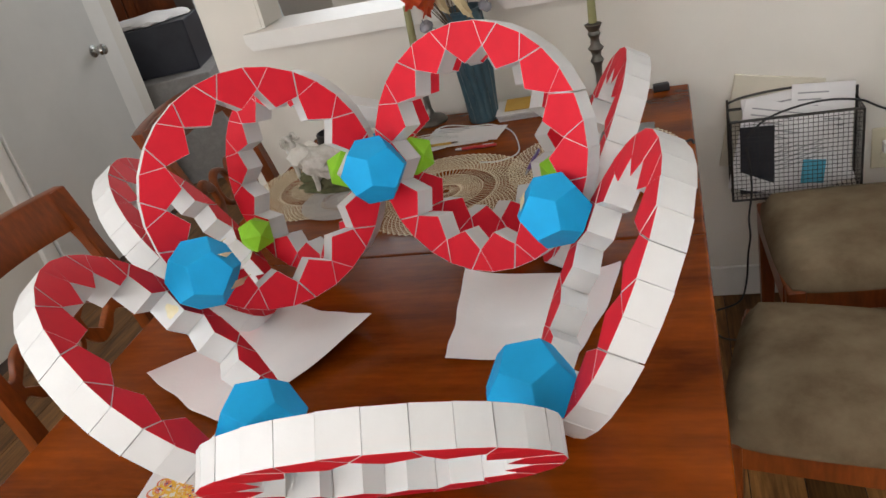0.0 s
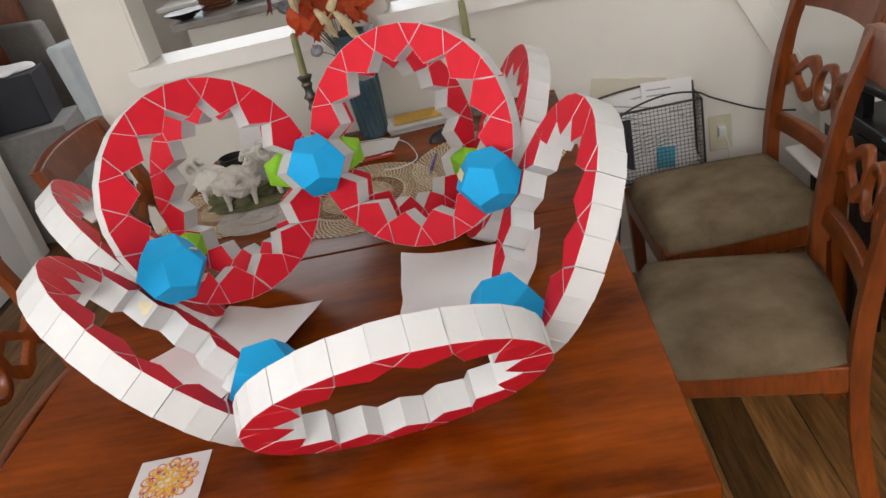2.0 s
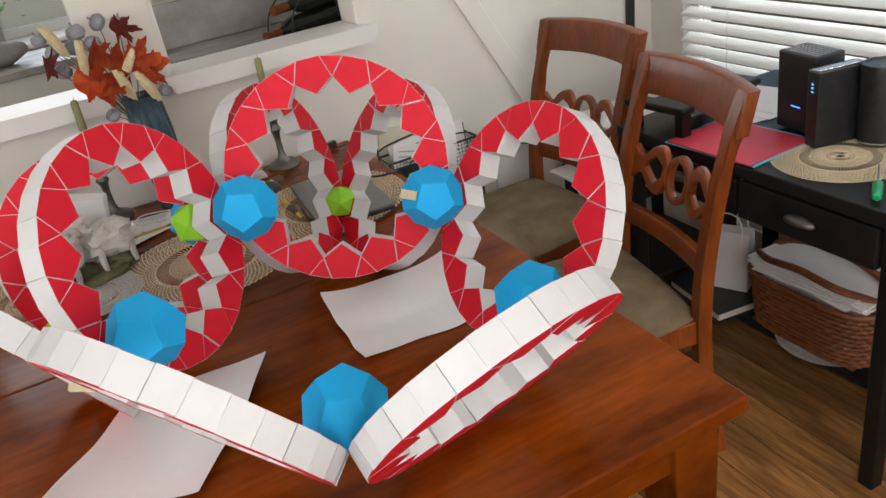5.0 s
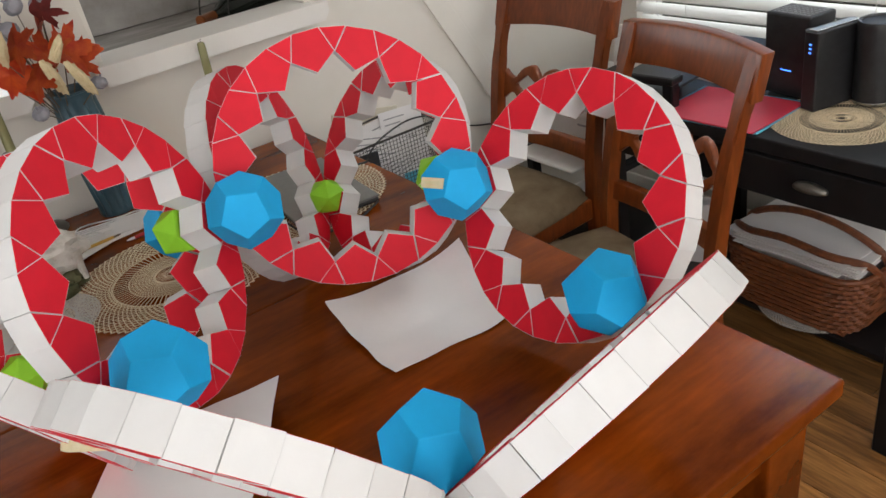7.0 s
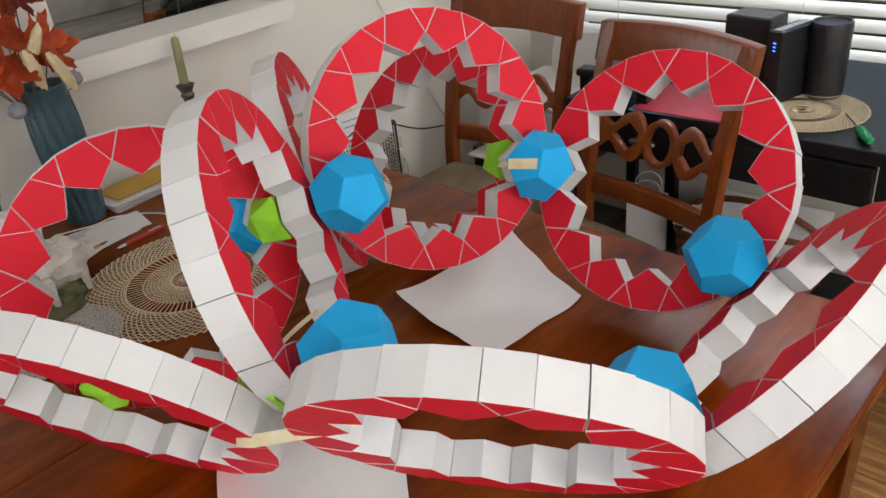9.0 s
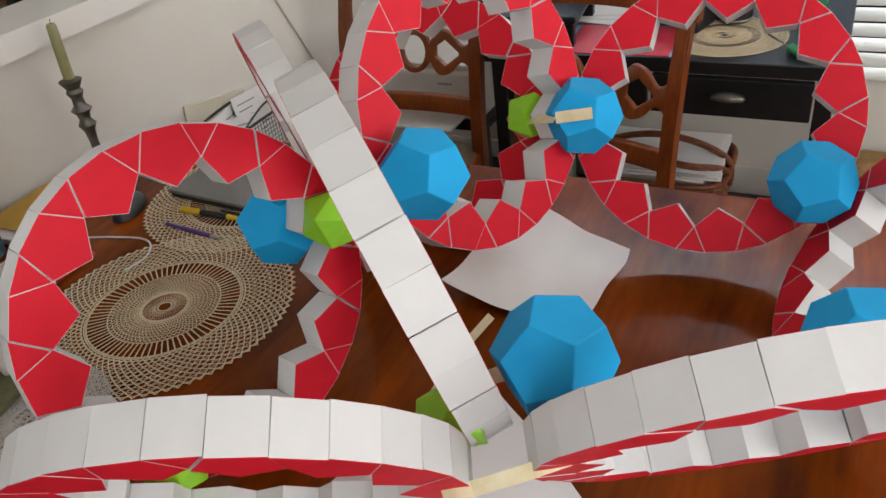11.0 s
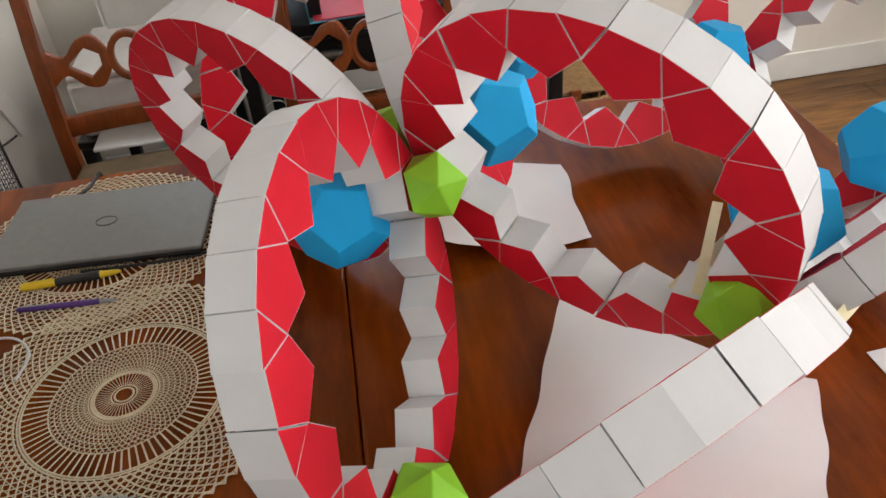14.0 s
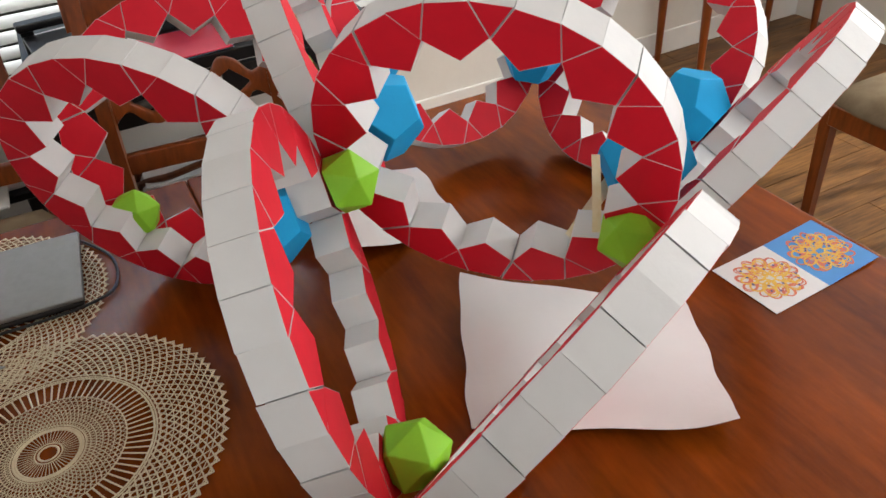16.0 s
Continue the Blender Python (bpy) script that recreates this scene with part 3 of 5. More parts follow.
thin, both = bn.new("ShaderNodeBsdfTranslucent"), bn.new("ShaderNodeMixShader")
thin.inputs[0].default_value, both.inputs[0].default_value = (0.85, 0.85, 0.83, 1), 0.45
bl.new(bn["Principled BSDF"].outputs[0], both.inputs[1])
bl.new(thin.outputs[0], both.inputs[2])
bl.new(both.outputs[0], bn["Material Output"].inputs[0])
CHROME = material("brushed_nickel", (0.55, 0.54, 0.52), 0.25, metal=1.0, second=(0.48, 0.47, 0.45), scale=30)
MARBLE = material("grey_marble", (0.42, 0.40, 0.38), 0.25, second=(0.22, 0.20, 0.185), scale=5, detail=10, stretch=(1, 3, 1))
BOTTLE = material("dark_bottle", (0.01, 0.012, 0.01), 0.12, second=(0.015, 0.02, 0.014), scale=10)
COPPER_FOIL = material("copper_foil", (0.35, 0.12, 0.04), 0.35, metal=0.8, second=(0.28, 0.09, 0.03), scale=30)
GREY_FABRIC = material("grey_fabric", (0.26, 0.25, 0.245), 0.9, second=(0.32, 0.31, 0.30), scale=30, bump=0.4, bump_scale=300)
NAVY = material("navy_paint", (0.018, 0.020, 0.030), 0.35, second=(0.03, 0.033, 0.045), scale=8)
FOLIAGE = material("houseplant_leaf", (0.06, 0.17, 0.03), 0.45, second=(0.12, 0.26, 0.05), scale=15, vary=0.2)
GREEN_GLASS = material("green_glass", (0.10, 0.42, 0.22), 0.12, second=(0.08, 0.36, 0.18), scale=10, glass=0.5)
GREEN_PLASTIC = material("green_plastic", (0.01, 0.30, 0.10), 0.3, second=(0.01, 0.24, 0.08), scale=20)
GLASS = material("window_glass", (1, 1, 1), 0.02, glass=1.0)
MOSS = material("moss_green", (0.07, 0.08, 0.03), 0.9, second=(0.16, 0.15, 0.08), scale=35, bump=0.6, bump_scale=120)
INK_YELLOW = material("print_yellow", (0.72, 0.48, 0.05), 0.6, second=(0.62, 0.30, 0.04), scale=60)
INK_ORANGE = material("print_orange", (0.62, 0.16, 0.07), 0.6, second=(0.50, 0.10, 0.08), scale=60)
INK_BLUE = material("print_blue", (0.05, 0.26, 0.62), 0.6, second=(0.04, 0.22, 0.54), scale=20)
INK_NAVY = material("print_navy", (0.05, 0.05, 0.20), 0.6, second=(0.08, 0.07, 0.26), scale=60)
PRINT_GREY = material("print_grey", (0.30, 0.30, 0.31), 0.7, second=(0.36, 0.36, 0.37), scale=60)
orng = random.Random(21)


# ---- pass-through sills, trims and door ----
def sill(name, x0, x1):
    t = thing(name, Matrix(), "white painted sill of a pass-through opening", "sill", kind="structure")
    part("sill_board", box(x0 + 0.02, x1 - 0.02, NY - 0.03, NY + 0.15, 1.062, 1.0885, 0.003), TRIM_PAINT, t)
    face = plate([(x0 + 0.018, 1.037), (x1 - 0.018, 1.037), (x1, 1.062), (x1, 1.09), (x0, 1.09), (x0, 1.062)], 0.0, 0.024)
    for v in face.verts:
        v.co = Vector((v.co.x, NY - 0.031 - v.co.z, v.co.y))
    bmesh.ops.recalc_face_normals(face, faces=face.faces)
    part("sill_face", face, TRIM_PAINT, t)


sill("window_sill_1", -0.842, -0.195)
sill("window_sill_2", -0.035, 0.635)
for i, (x0, x1) in enumerate(((-0.80, -0.21), (-0.015, 0.60))):
    t = thing("trim_%d" % (i + 1), Matrix(), "white painted lining of a pass-through opening", "trim", kind="structure")
    part("side_lining", box(x0, x0 + 0.012, NY + 0.002, NY + 0.138, 1.091, 1.99, 0.001), WALL_PAINT, t)
    part("side_lining", box(x1 - 0.012, x1, NY + 0.002, NY + 0.138, 1.091, 1.99, 0.001), WALL_PAINT, t)
solo("baseboard", box(-1.0, EX, NY - 0.014, NY - 0.001, 0.001, 0.11, 0.003), TRIM_PAINT, "white painted baseboard along the plaster wall", "baseboard", kind="structure")
solo("baseboard", box(EX - 0.014, EX - 0.001, SY, NY - 0.02, 0.001, 0.11, 0.003), TRIM_PAINT, "white painted baseboard below the window", "baseboard", kind="structure")
# thin slanting strip in the wall's own paint, slightly proud of the plaster
bm = box(-0.036, 0.036, -0.004, 0.004, -0.42, 0.42, 0.002)
solo("trim_brace", bm, WALL_PAINT, "slanting strip in cream wall paint on the plaster wall", "trim", at=pose(1.103, NY - 0.0045, 0.86, 0, -28, 0), kind="structure")

door = thing("door_1", Matrix(), "plain closed pale grey interior door with nickel knob", "door", kind="structure")
part("door_leaf", box(WX + 0.012, WX + 0.045, 1.66, 2.46, 0.01, 2.03, 0.003), DOOR_PAINT, door)
for y0, y1 in ((1.575, 1.655), (2.465, 2.60)):
    part("casing", box(WX + 0.001, WX + 0.03, y0, y1, 0.001, 2.09, 0.004), TRIM_PAINT, door)
part("casing", box(WX + 0.001, WX + 0.03, 1.655, 2.465, 2.035, 2.09, 0.004), TRIM_PAINT, door)
knob = lathe([(0.030, 0), (0.030, 0.006), (0.012, 0.010), (0.010, 0.034), (0.024, 0.042), (0.028, 0.056), (0.022, 0.068), (0.004, 0.072)], 24)
part("door_knob", knob, CHROME, door, "round brushed nickel knob", at=pose(WX + 0.0452, 2.39, 0.93, 0, 90, 0), smooth=True)


# ---- windows ----
def blind_window():
    w = thing("window_1", Matrix(), "white framed window with white slatted blind half closed", "window", kind="structure")
    y0, y1, z0, z1 = -0.55, 1.22, 0.45, 2.1
    for a in ((y0, y0 + 0.05, z0, z1), (y1 - 0.05, y1, z0, z1), (y0 + 0.051, y1 - 0.051, z0, z0 + 0.05), (y0 + 0.051, y1 - 0.051, z1 - 0.05, z1)):
        part("window_frame", box(EX + 0.03, EX + 0.08, *a, 0.003), TRIM_PAINT, w)
    pane = part("pane", box(EX + 0.05, EX + 0.055, y0 + 0.051, y1 - 0.051, z0 + 0.051, z1 - 0.051), GLASS, w)
    pane.visible_shadow = False
    bm = box(-0.024, 0.024, (y0 + 0.02 - 0.335), (y1 - 0.02 - 0.335), -0.0013, 0.0013)
    for v in bm.verts:
        v.co.z += -0.10 * abs(v.co.x)
    me = mesh_of("slat", bm, BLIND)
    z = z0 + 0.02
    while z < z1 - 0.03:
        ob = new("slat", me)
        ob.parent = w
        ob.matrix_local = pose(EX - 0.012, 0.335, z, 0, -32 + orng.gauss(0, 1.2), orng.gauss(0, 0.15))
        z += 0.046
    for y in (y0 + 0.25, 0.335, y1 - 0.25):
        part("ladder_cord", tube([(EX - 0.036, y, z0 + 0.01), (EX - 0.036, y, z1)], 0.0012, 5), TRIM_PAINT, w)
    part("head_rail", box(EX - 0.045, EX + 0.005, y0 + 0.02, y1 - 0.02, z1 - 0.03, z1 + 0.01, 0.003), TRIM_PAINT, w)


blind_window()


def plain_window(name, x0, x1, y, z0, z1, label, bars):
    w = thing(name, Matrix(), label, "window", kind="structure")
    for a in ((x0, x0 + 0.06, z0, z1), (x1 - 0.06, x1, z0, z1), (x0 + 0.061, x1 - 0.061, z0, z0 + 0.06), (x0 + 0.061, x1 - 0.061, z1 - 0.06, z1)):
        part("window_frame", box(a[0], a[1], y - 0.03, y + 0.03, a[2], a[3], 0.003), TRIM_PAINT, w)
    for i in range(1, bars):
        x = x0 + (x1 - x0) * i / bars
        part("glazing_bar", box(x - 0.02, x + 0.02, y - 0.025, y + 0.025, z0 + 0.061, z1 - 0.061, 0.002), TRIM_PAINT, w)
    pane = part("pane", box(x0 + 0.061, x1 - 0.061, y - 0.003, y + 0.003, z0 + 0.061, z1 - 0.061), GLASS, w)
    pane.visible_shadow = False


# invented window out of view, gives the added west fill an opening
side = thing("window_4", Matrix(), "added unseen white framed window in the side wall", "window", kind="structure")
for a in ((-1.95, -1.89, 0.9, 2.25), (-0.41, -0.35, 0.9, 2.25), (-1.889, -0.411, 0.9, 0.96), (-1.889, -0.411, 2.19, 2.25), (-1.17, -1.13, 0.961, 2.189)):
    part("window_frame", box(WX - 0.10, WX - 0.04, *a, 0.003), TRIM_PAINT, side)
part("pane", box(WX - 0.072, WX - 0.068, -1.889, -0.411, 0.961, 2.189), GLASS, side).visible_shadow = False
plain_window("window_2", -1.6, 1.2, SY - 0.07, 0.75, 2.3, "wide white framed daylight window", 3)
plain_window("window_3", -1.9, 0.2, 4.87, 0.9, 2.2, "white framed window of the next room", 2)


# ---- papers and cards on the table ----
def sheet(name, corners, lifts, label, wave=0.011):
    """A limp sheet between four corners, each lifted by so much, resting on the table between."""
    n = 30
    a, b, c, d = [Vector((x, y, 0)) for x, y in corners]
    g = {}
    bm = bmesh.new()
    for i in range(n + 1):
        for j in range(n + 1):
            u, v = i / n, j / n
            p = (a * (1 - u) + b * u) * (1 - v) + (d * (1 - u) + c * u) * v
            edge = 1 + 0.012 * math.sin(9 * u + 5 * v) + 0.010 * math.sin(17 * u - 13 * v + 1.0) + 0.022 * math.sin(4 * u + 6 * v * v)
            m = (a + b + c + d) / 4
            p = m + (p - m) * edge
            z = sum(l * w ** 2.2 for l, w in zip(lifts, ((1 - u) * (1 - v), u * (1 - v), u * v, (1 - u) * v)))
            z += wave * max(0, math.sin(3.1 * u + 1.3) * math.sin(2.7 * v + 0.4)) * (4 * u * (1 - u) + 4 * v * (1 - v)) / 2
            g[i, j] = bm.verts.new((p.x, p.y, TZ + 0.0012 + z))
    for i in range(n):
        for j in range(n):
            bm.faces.new((g[i, j], g[i + 1, j], g[i + 1, j + 1], g[i, j + 1]))
    bmesh.ops.recalc_face_normals(bm, faces=bm.faces)
    bmesh.ops.solidify(bm, geom=bm.faces[:], thickness=0.0007)
    return solo(name, bm, PAPER, label, "paper", smooth=True)


sheet("paper_sheet", ((-0.133, 0.218), (-0.365, 0.335), (-0.53, 0.075), (-0.315, -0.035)), (0.042, 0.006, 0.034, 0.012), "large curling sheet of white paper lying under the sculpture")
sheet("paper_sheet", ((0.022, 0.345), (0.020, 0.125), (0.238, 0.112), (0.312, 0.335)), (0.046, 0.007, 0.004, 0.048), "large curling sheet of white paper lying under the sculpture")


def greeting_card():
    r, m = Vector((-0.280, -0.119, 0)), Vector((-0.274, -0.225, 0))
    l = Vector((-0.398, -0.124, 0))
    u, v = l - r, m - r
    c = thing("greeting_card", Matrix.Translation(r + Vector((0, 0, TZ + 0.0012))), "folded card printed with interlaced yellow rings on white and blue panels", "card")
    for k, (mat, name) in enumerate(((WHITE_CARD, "white_panel"), (INK_BLUE, "blue_panel"))):
        o = v * k
        bm = bmesh.new()
        up = 0.0 if k == 0 else 0.004
        vs = [bm.verts.new((*(p.xy), z)) for z in (0, 0.0006) for p in (o, o + u, o + u + v, o + v)]
        for i in (2, 3, 6, 7):
            vs[i].co.z += up
        bm.faces.new(vs[4:])
        bm.faces.new(vs[3::-1])
        for i in range(4):
            bm.faces.new((vs[i], vs[(i + 1) % 4], vs[4 + (i + 1) % 4], vs[4 + i]))
        bmesh.ops.recalc_face_normals(bm, faces=bm.faces)
        panel = part(name, bm, mat, c)
        mid = o + (u + v) / 2
        crng = random.Random(3 + k)

        def loop(cx, cy, rx, ry, turn, mat2, nm, w=0.0011):
            bmm = bmesh.new()
            pts, flat = [], 0.0009 + 0.00012 * crng.random() + (0.00015 if "yellow" in nm else 0)
            for i in range(28):
                a = 2 * math.pi * i / 28
                x, y = rx * math.cos(a), ry * math.sin(a)
                p = mid + Vector((cx + x * math.cos(turn) - y * math.sin(turn), cy + x * math.sin(turn) + y * math.cos(turn), 0))
                f = (p - o).dot(v) / v.dot(v)
                pts.append((p.x, p.y, 0.0008 + up * f))
            ins, outs = [], []
            c0 = sum((Vector(p) for p in pts), Vector()) / len(pts)
            for p in pts:
                p = Vector(p)
                d = (p - c0).normalized() * w
                for lst, sg in ((ins, -1), (outs, 1)):
                    q = p + d * sg
                    lst.append(bmm.verts.new((q.x, q.y, flat + up * ((Vector((q.x, q.y, 0)) - o).dot(v) / v.dot(v)))))
            for i in range(28):
                bmm.faces.new((ins[i], outs[i], outs[(i + 1) % 28], ins[(i + 1) % 28]))
            bmesh.ops.recalc_face_normals(bmm, faces=bmm.faces)
            for f_ in bmm.faces:
                if f_.normal.z < 0:
                    f_.normal_flip()
            return bmm

        for mat2, nm, n, rad, size in ((INK_ORANGE, "orange_print", 13, 0.037, 0.0105), (INK_YELLOW, "yellow_print", 11, 0.030, 0.012), (INK_YELLOW, "inner_print", 8, 0.017, 0.011), (INK_ORANGE, "middle_print", 9, 0.026, 0.008)):
            whole = bmesh.new()
            for i in range(n):
                a = 2 * math.pi * i / n + crng.random() * 0.3
                for w_ in (1.0, 0.86):
                    merge(whole, loop(rad * math.cos(a), rad * math.sin(a), size * w_ * crng.uniform(0.8, 1.25), size * w_ * crng.uniform(0.6, 0.9), a + crng.uniform(-0.6, 0.6), mat2, nm))
            part(nm, whole, mat2, panel)["kind"] = "stuff"
        dots = bmesh.new()
        for i in range(16):
            a, q = 2 * math.pi * i / 16 + crng.random() * 0.4, crng.choice((0.02, 0.031, 0.04))
            own = bmesh.new()
            bmesh.ops.create_circle(own, cap_ends=True, segments=7, radius=0.0022)
            for w_ in own.verts:
                p = mid + Vector((q * math.cos(a), q * math.sin(a), 0)) + Vector((w_.co.x, w_.co.y, 0))
                w_.co = Vector((p.x, p.y, 0.0013 + up * ((p - o).dot(v) / v.dot(v))))
            merge(dots, own)
        part("dot_print", dots, INK_NAVY, panel)["kind"] = "stuff"


greeting_card()


# ---- tape strips on the sculpture ----
def strip(a, b, width, facing, bow=0.0, droop=0.0):
    a, b, f = Vector(a), Vector(b), Vector(facing).normalized()
    side = (b - a).cross(f).normalized() * width / 2
    n, rows_ = 10, []
    bm = bmesh.new()
    for i in range(n + 1):
        t = i / n
        p = a.lerp(b, t) + f * bow * math.sin(math.pi * t) + Vector((0, 0, -droop * math.sin(math.pi * t)))
        rows_.append((bm.verts.new(p + side), bm.verts.new(p - side)))
    for (q, r), (s2, t2) in zip(rows_, rows_[1:]):
        bm.faces.new((q, r, t2, s2))
    bmesh.ops.recalc_face_normals(bm, faces=bm.faces)
    bmesh.ops.solidify(bm, geom=bm.faces[:], thickness=0.0004)
    return bm


TAPES = bpy.data.objects["paper_sculpture"]


def tape(a, b, width, facing, bow=0.0, droop=0.0, label="cream masking tape strip"):
    ob = part("tape_strip", strip(a, b, width, facing, bow, droop), TAPE, None, label)
    ob.parent = TAPES
    ob.matrix_parent_inverse = TAPES.matrix_world.inverted()


tape((-0.432, 0.108, 0.932), (-0.424, 0.081, 0.941), 0.013, (-0.8, -0.2, 0.55), 0.002)
tape((-0.424, 0.082, 0.9412), (-0.386, 0.004, 0.972), 0.014, (-0.8, -0.2, 0.55), 0.004)
tape((0.1916, 0.1600, 1.0107), (0.1830, 0.2125, 1.0022), 0.017, (-0.865, -0.057, 0.498))
tape((0.1830, 0.2127, 1.0022), (0.2680, 0.3120, 0.9480), 0.017, (-0.6, 0.2, 0.75), 0.003)
tape((-0.2565, 0.0440, 1.0320), (-0.2740, 0.0850, 1.0170), 0.017, (0.5, -0.5, 0.7), 0.001)
tape((-0.2640, 0.0540, 0.9720), (-0.3000, 0.1500, 0.9260), 0.016, (0.6, -0.75, 0.1), 0.002)
stain = bmesh.new()
bmesh.ops.create_circle(stain, cap_ends=True, segments=22, radius=0.011)
for v in stain.verts:
    v.co *= 1 + 0.35 * math.sin(3 * math.atan2(v.co.y, v.co.x) + 1) * 0.6
ob = part("glue_stain", stain, TAPE, None, "dried yellowish glue stain")
ob.parent = TAPES
ob.matrix_parent_inverse = TAPES.matrix_world.inverted()
ob.matrix_basis = Matrix.Translation((-0.3487, -0.0010, 0.9660)) @ Vector((0.064, -0.836, 0.545)).to_track_quat("Z", "Y").to_matrix().to_4x4()
tape((-0.292, 0.112, 1.024), (-0.352, 0.152, 0.965), 0.010, (-0.75, 0.45, 0.3), 0.006)


# ---- woven mats ----
def lace_mesh(name, R, mat, seed=0):
    bands, bm = [], bmesh.new()

    def done(part_name):
        bands.append((part_name, mesh_of(part_name, bm, mat)))
        return bmesh.new()

    def line(points, w=0.0015, h=0.0021, closed=False):
        prev, first = None, None
        pts = [Vector(p) for p in points]
        n = len(pts)
        for i, p in enumerate(pts):
            d = (pts[(i + 1) % n] - pts[i - 1]) if closed else (pts[min(n - 1, i + 1)] - pts[max(0, i - 1)])
            s_ = Vector((-d.y, d.x, 0)).normalized() * w / 2
            z = Vector((0, 0, h))
            q = (bm.verts.new(p - s_ + z * 0.7), bm.verts.new(p + z), bm.verts.new(p + s_ + z * 0.7))
            if prev:
                bm.faces.new((prev[0], q[0], q[1], prev[1]))
                bm.faces.new((prev[1], q[1], q[2], prev[2]))
            prev, first = q, first or q
        if closed:
            bm.faces.new((prev[0], first[0], first[1], prev[1]))
            bm.faces.new((prev[1], first[1], first[2], prev[2]))

    def circle(r, w=0.0016, h=0.0022):
        line([(r * math.cos(2 * math.pi * i / 96), r * math.sin(2 * math.pi * i / 96), 0.0004) for i in range(96)], w, h, True)

    def lattice(r0, r1, n, lean, steps, w=0.0015):
        for sg in (-1, 1):
            for k in range(n):
                pts = []
                for i in range(steps + 1):
                    t = i / steps
                    r, a = r0 + (r1 - r0) * t, 2 * math.pi * (k + sg * lean * t) / n
                    pts.append((r * math.cos(a), r * math.sin(a), 0.0005 + (0.0005 if sg > 0 else 0)))
                line(pts, w)

    for f, w in ((0.055, 0.003), (0.075, 0.002), (0.175, 0.0035), (0.19, 0.003), (0.205, 0.002)):
        circle(R * f, w)
    for k in range(48):
        a = 2 * math.pi * k / 48
        line([(R * r * math.cos(a), R * r * math.sin(a), 0.0006) for r in (0.08, 0.126, 0.172)], 0.0010)
    bm = done("centre_rosette")
    for i in range(7):
        circle(R * (0.23 + 0.033 * i), 0.0012)
    lattice(R * 0.205, R * 0.43, 72, 5, 6, 0.0012)
    bm = done("inner_lattice")
    for f, w in ((0.43, 0.0018), (0.585, 0.0028), (0.60, 0.0025), (0.62, 0.0022)):
        circle(R * f, w)
    for k in range(76):
        a = 2 * math.pi * k / 76
        line([(R * r * math.cos(a), R * r * math.sin(a), 0.0006) for r in (0.43, 0.51, 0.585)], 0.0024)
    bm = done("spoke_band")
    lattice(R * 0.61, R * 1.0, 84, 6.5, 8, 0.0021)
    for i in range(9):
        circle(R * (0.655 + 0.041 * i), 0.0013)
    bm = done("outer_lattice")
    zig = []
    for k in range(84):
        for f, da in ((0.975, 0), (1.012, 0.5)):
            a = 2 * math.pi * (k + da) / 84
            zig.append((R * f * math.cos(a), R * f * math.sin(a), 0.0006))
    line(zig, 0.0024, 0.0022, True)
    done("pointed_edge").free()
    return bands


def lay_mat(name, bands, at, label, category, group=""):
    t = thing(name, at, label, category, group)
    for nm, me in bands:
        ob = new(nm, me)
        ob.parent = t
        if "lattice" in nm:
            ob["kind"] = "stuff"


MAT_BANDS = lace_mesh("woven_mat", 0.215, WEAVE)
for x, y, z, k in ((-0.13, 0.79, 0.0004, 1.0), (0.225, 0.885, 0.0012, 0.98), (-0.505, 0.905, 0.0008, 0.94), (1.262, 0.135, 0.0004, 0.72)):
    lay_mat("woven_mat", MAT_BANDS, pose(x, y, TZ + z, 0, 0, orng.random() * 90) @ Matrix.Diagonal((k, k, 1, 1)), "round open-work woven tan placemat lying on the wood", "placemat", "woven placemats")
lay_mat("lace_doily", lace_mesh("lace_doily", 0.115, LACE), pose(-0.40, 0.80, TZ + 0.003), "small grey lace doily under the sheep figurine", "doily")


# ---- figurine ----
def blob(bm, c, r, turn=(0, 0, 0), rough=0.0, freq=60, seg=14):
    own = bmesh.new()
    bmesh.ops.create_icosphere(own, subdivisions=3, radius=1)
    m = pose(*c, *turn)
    for v in own.verts:
        d = v.co.normalized()
        k = 1 + rough * noise.noise(Vector((d.x * r[0], d.y * r[1], d.z * r[2])) * freq + Vector(c) * 40)
        v.co = m @ Vector((d.x * r[0] * k, d.y * r[1] * k, d.z * r[2] * k))
    return merge(bm, own)


def sheep(bm, x, y, heading, k=1.0, z=0.016):
    c, s_ = math.cos(radians(heading)), math.sin(radians(heading))

    def at(a, b, h):
        return (x + (a * c - b * s_) * k, y + (a * s_ + b * c) * k, z + h * k)

    blob(bm, at(0, 0, 0.064), (0.060 * k, 0.037 * k, 0.041 * k), (0, 0, heading), 0.35, 190)
    blob(bm, at(0.048, 0, 0.092), (0.020 * k, 0.017 * k, 0.026 * k), (0, 20, heading), 0.28, 170)
    blob(bm, at(0.060, 0, 0.114), (0.021 * k, 0.013 * k, 0.0135 * k), (0, 28, heading), 0.10, 90)
    for b in (-0.016, 0.016):
        blob(bm, at(0.050, b, 0.117), (0.005 * k, 0.011 * k, 0.004 * k), (0, 0, heading + (25 if b > 0 else -25)))
        for a in (-0.034, 0.034):
            tube([at(a, b * 0.95, 0.05), at(a + 0.002, b, 0.02), at(a, b, -0.004)], lambda t: (0.0095 - 0.004 * t) * k, 7, bm)
    for b in (-1, 1):
        tube([at(0.046 - 0.013 * math.cos(q * 0.62), b * (0.013 + 0.0024 * q), 0.118 + 0.013 * math.sin(q * 0.62)) for q in range(10)], lambda t: (0.0068 - 0.0042 * t) * k, 6, bm)
    blob(bm, at(-0.054, 0, 0.062), (0.009 * k, 0.008 * k, 0.016 * k), (0, 0, heading), 0.3, 160)


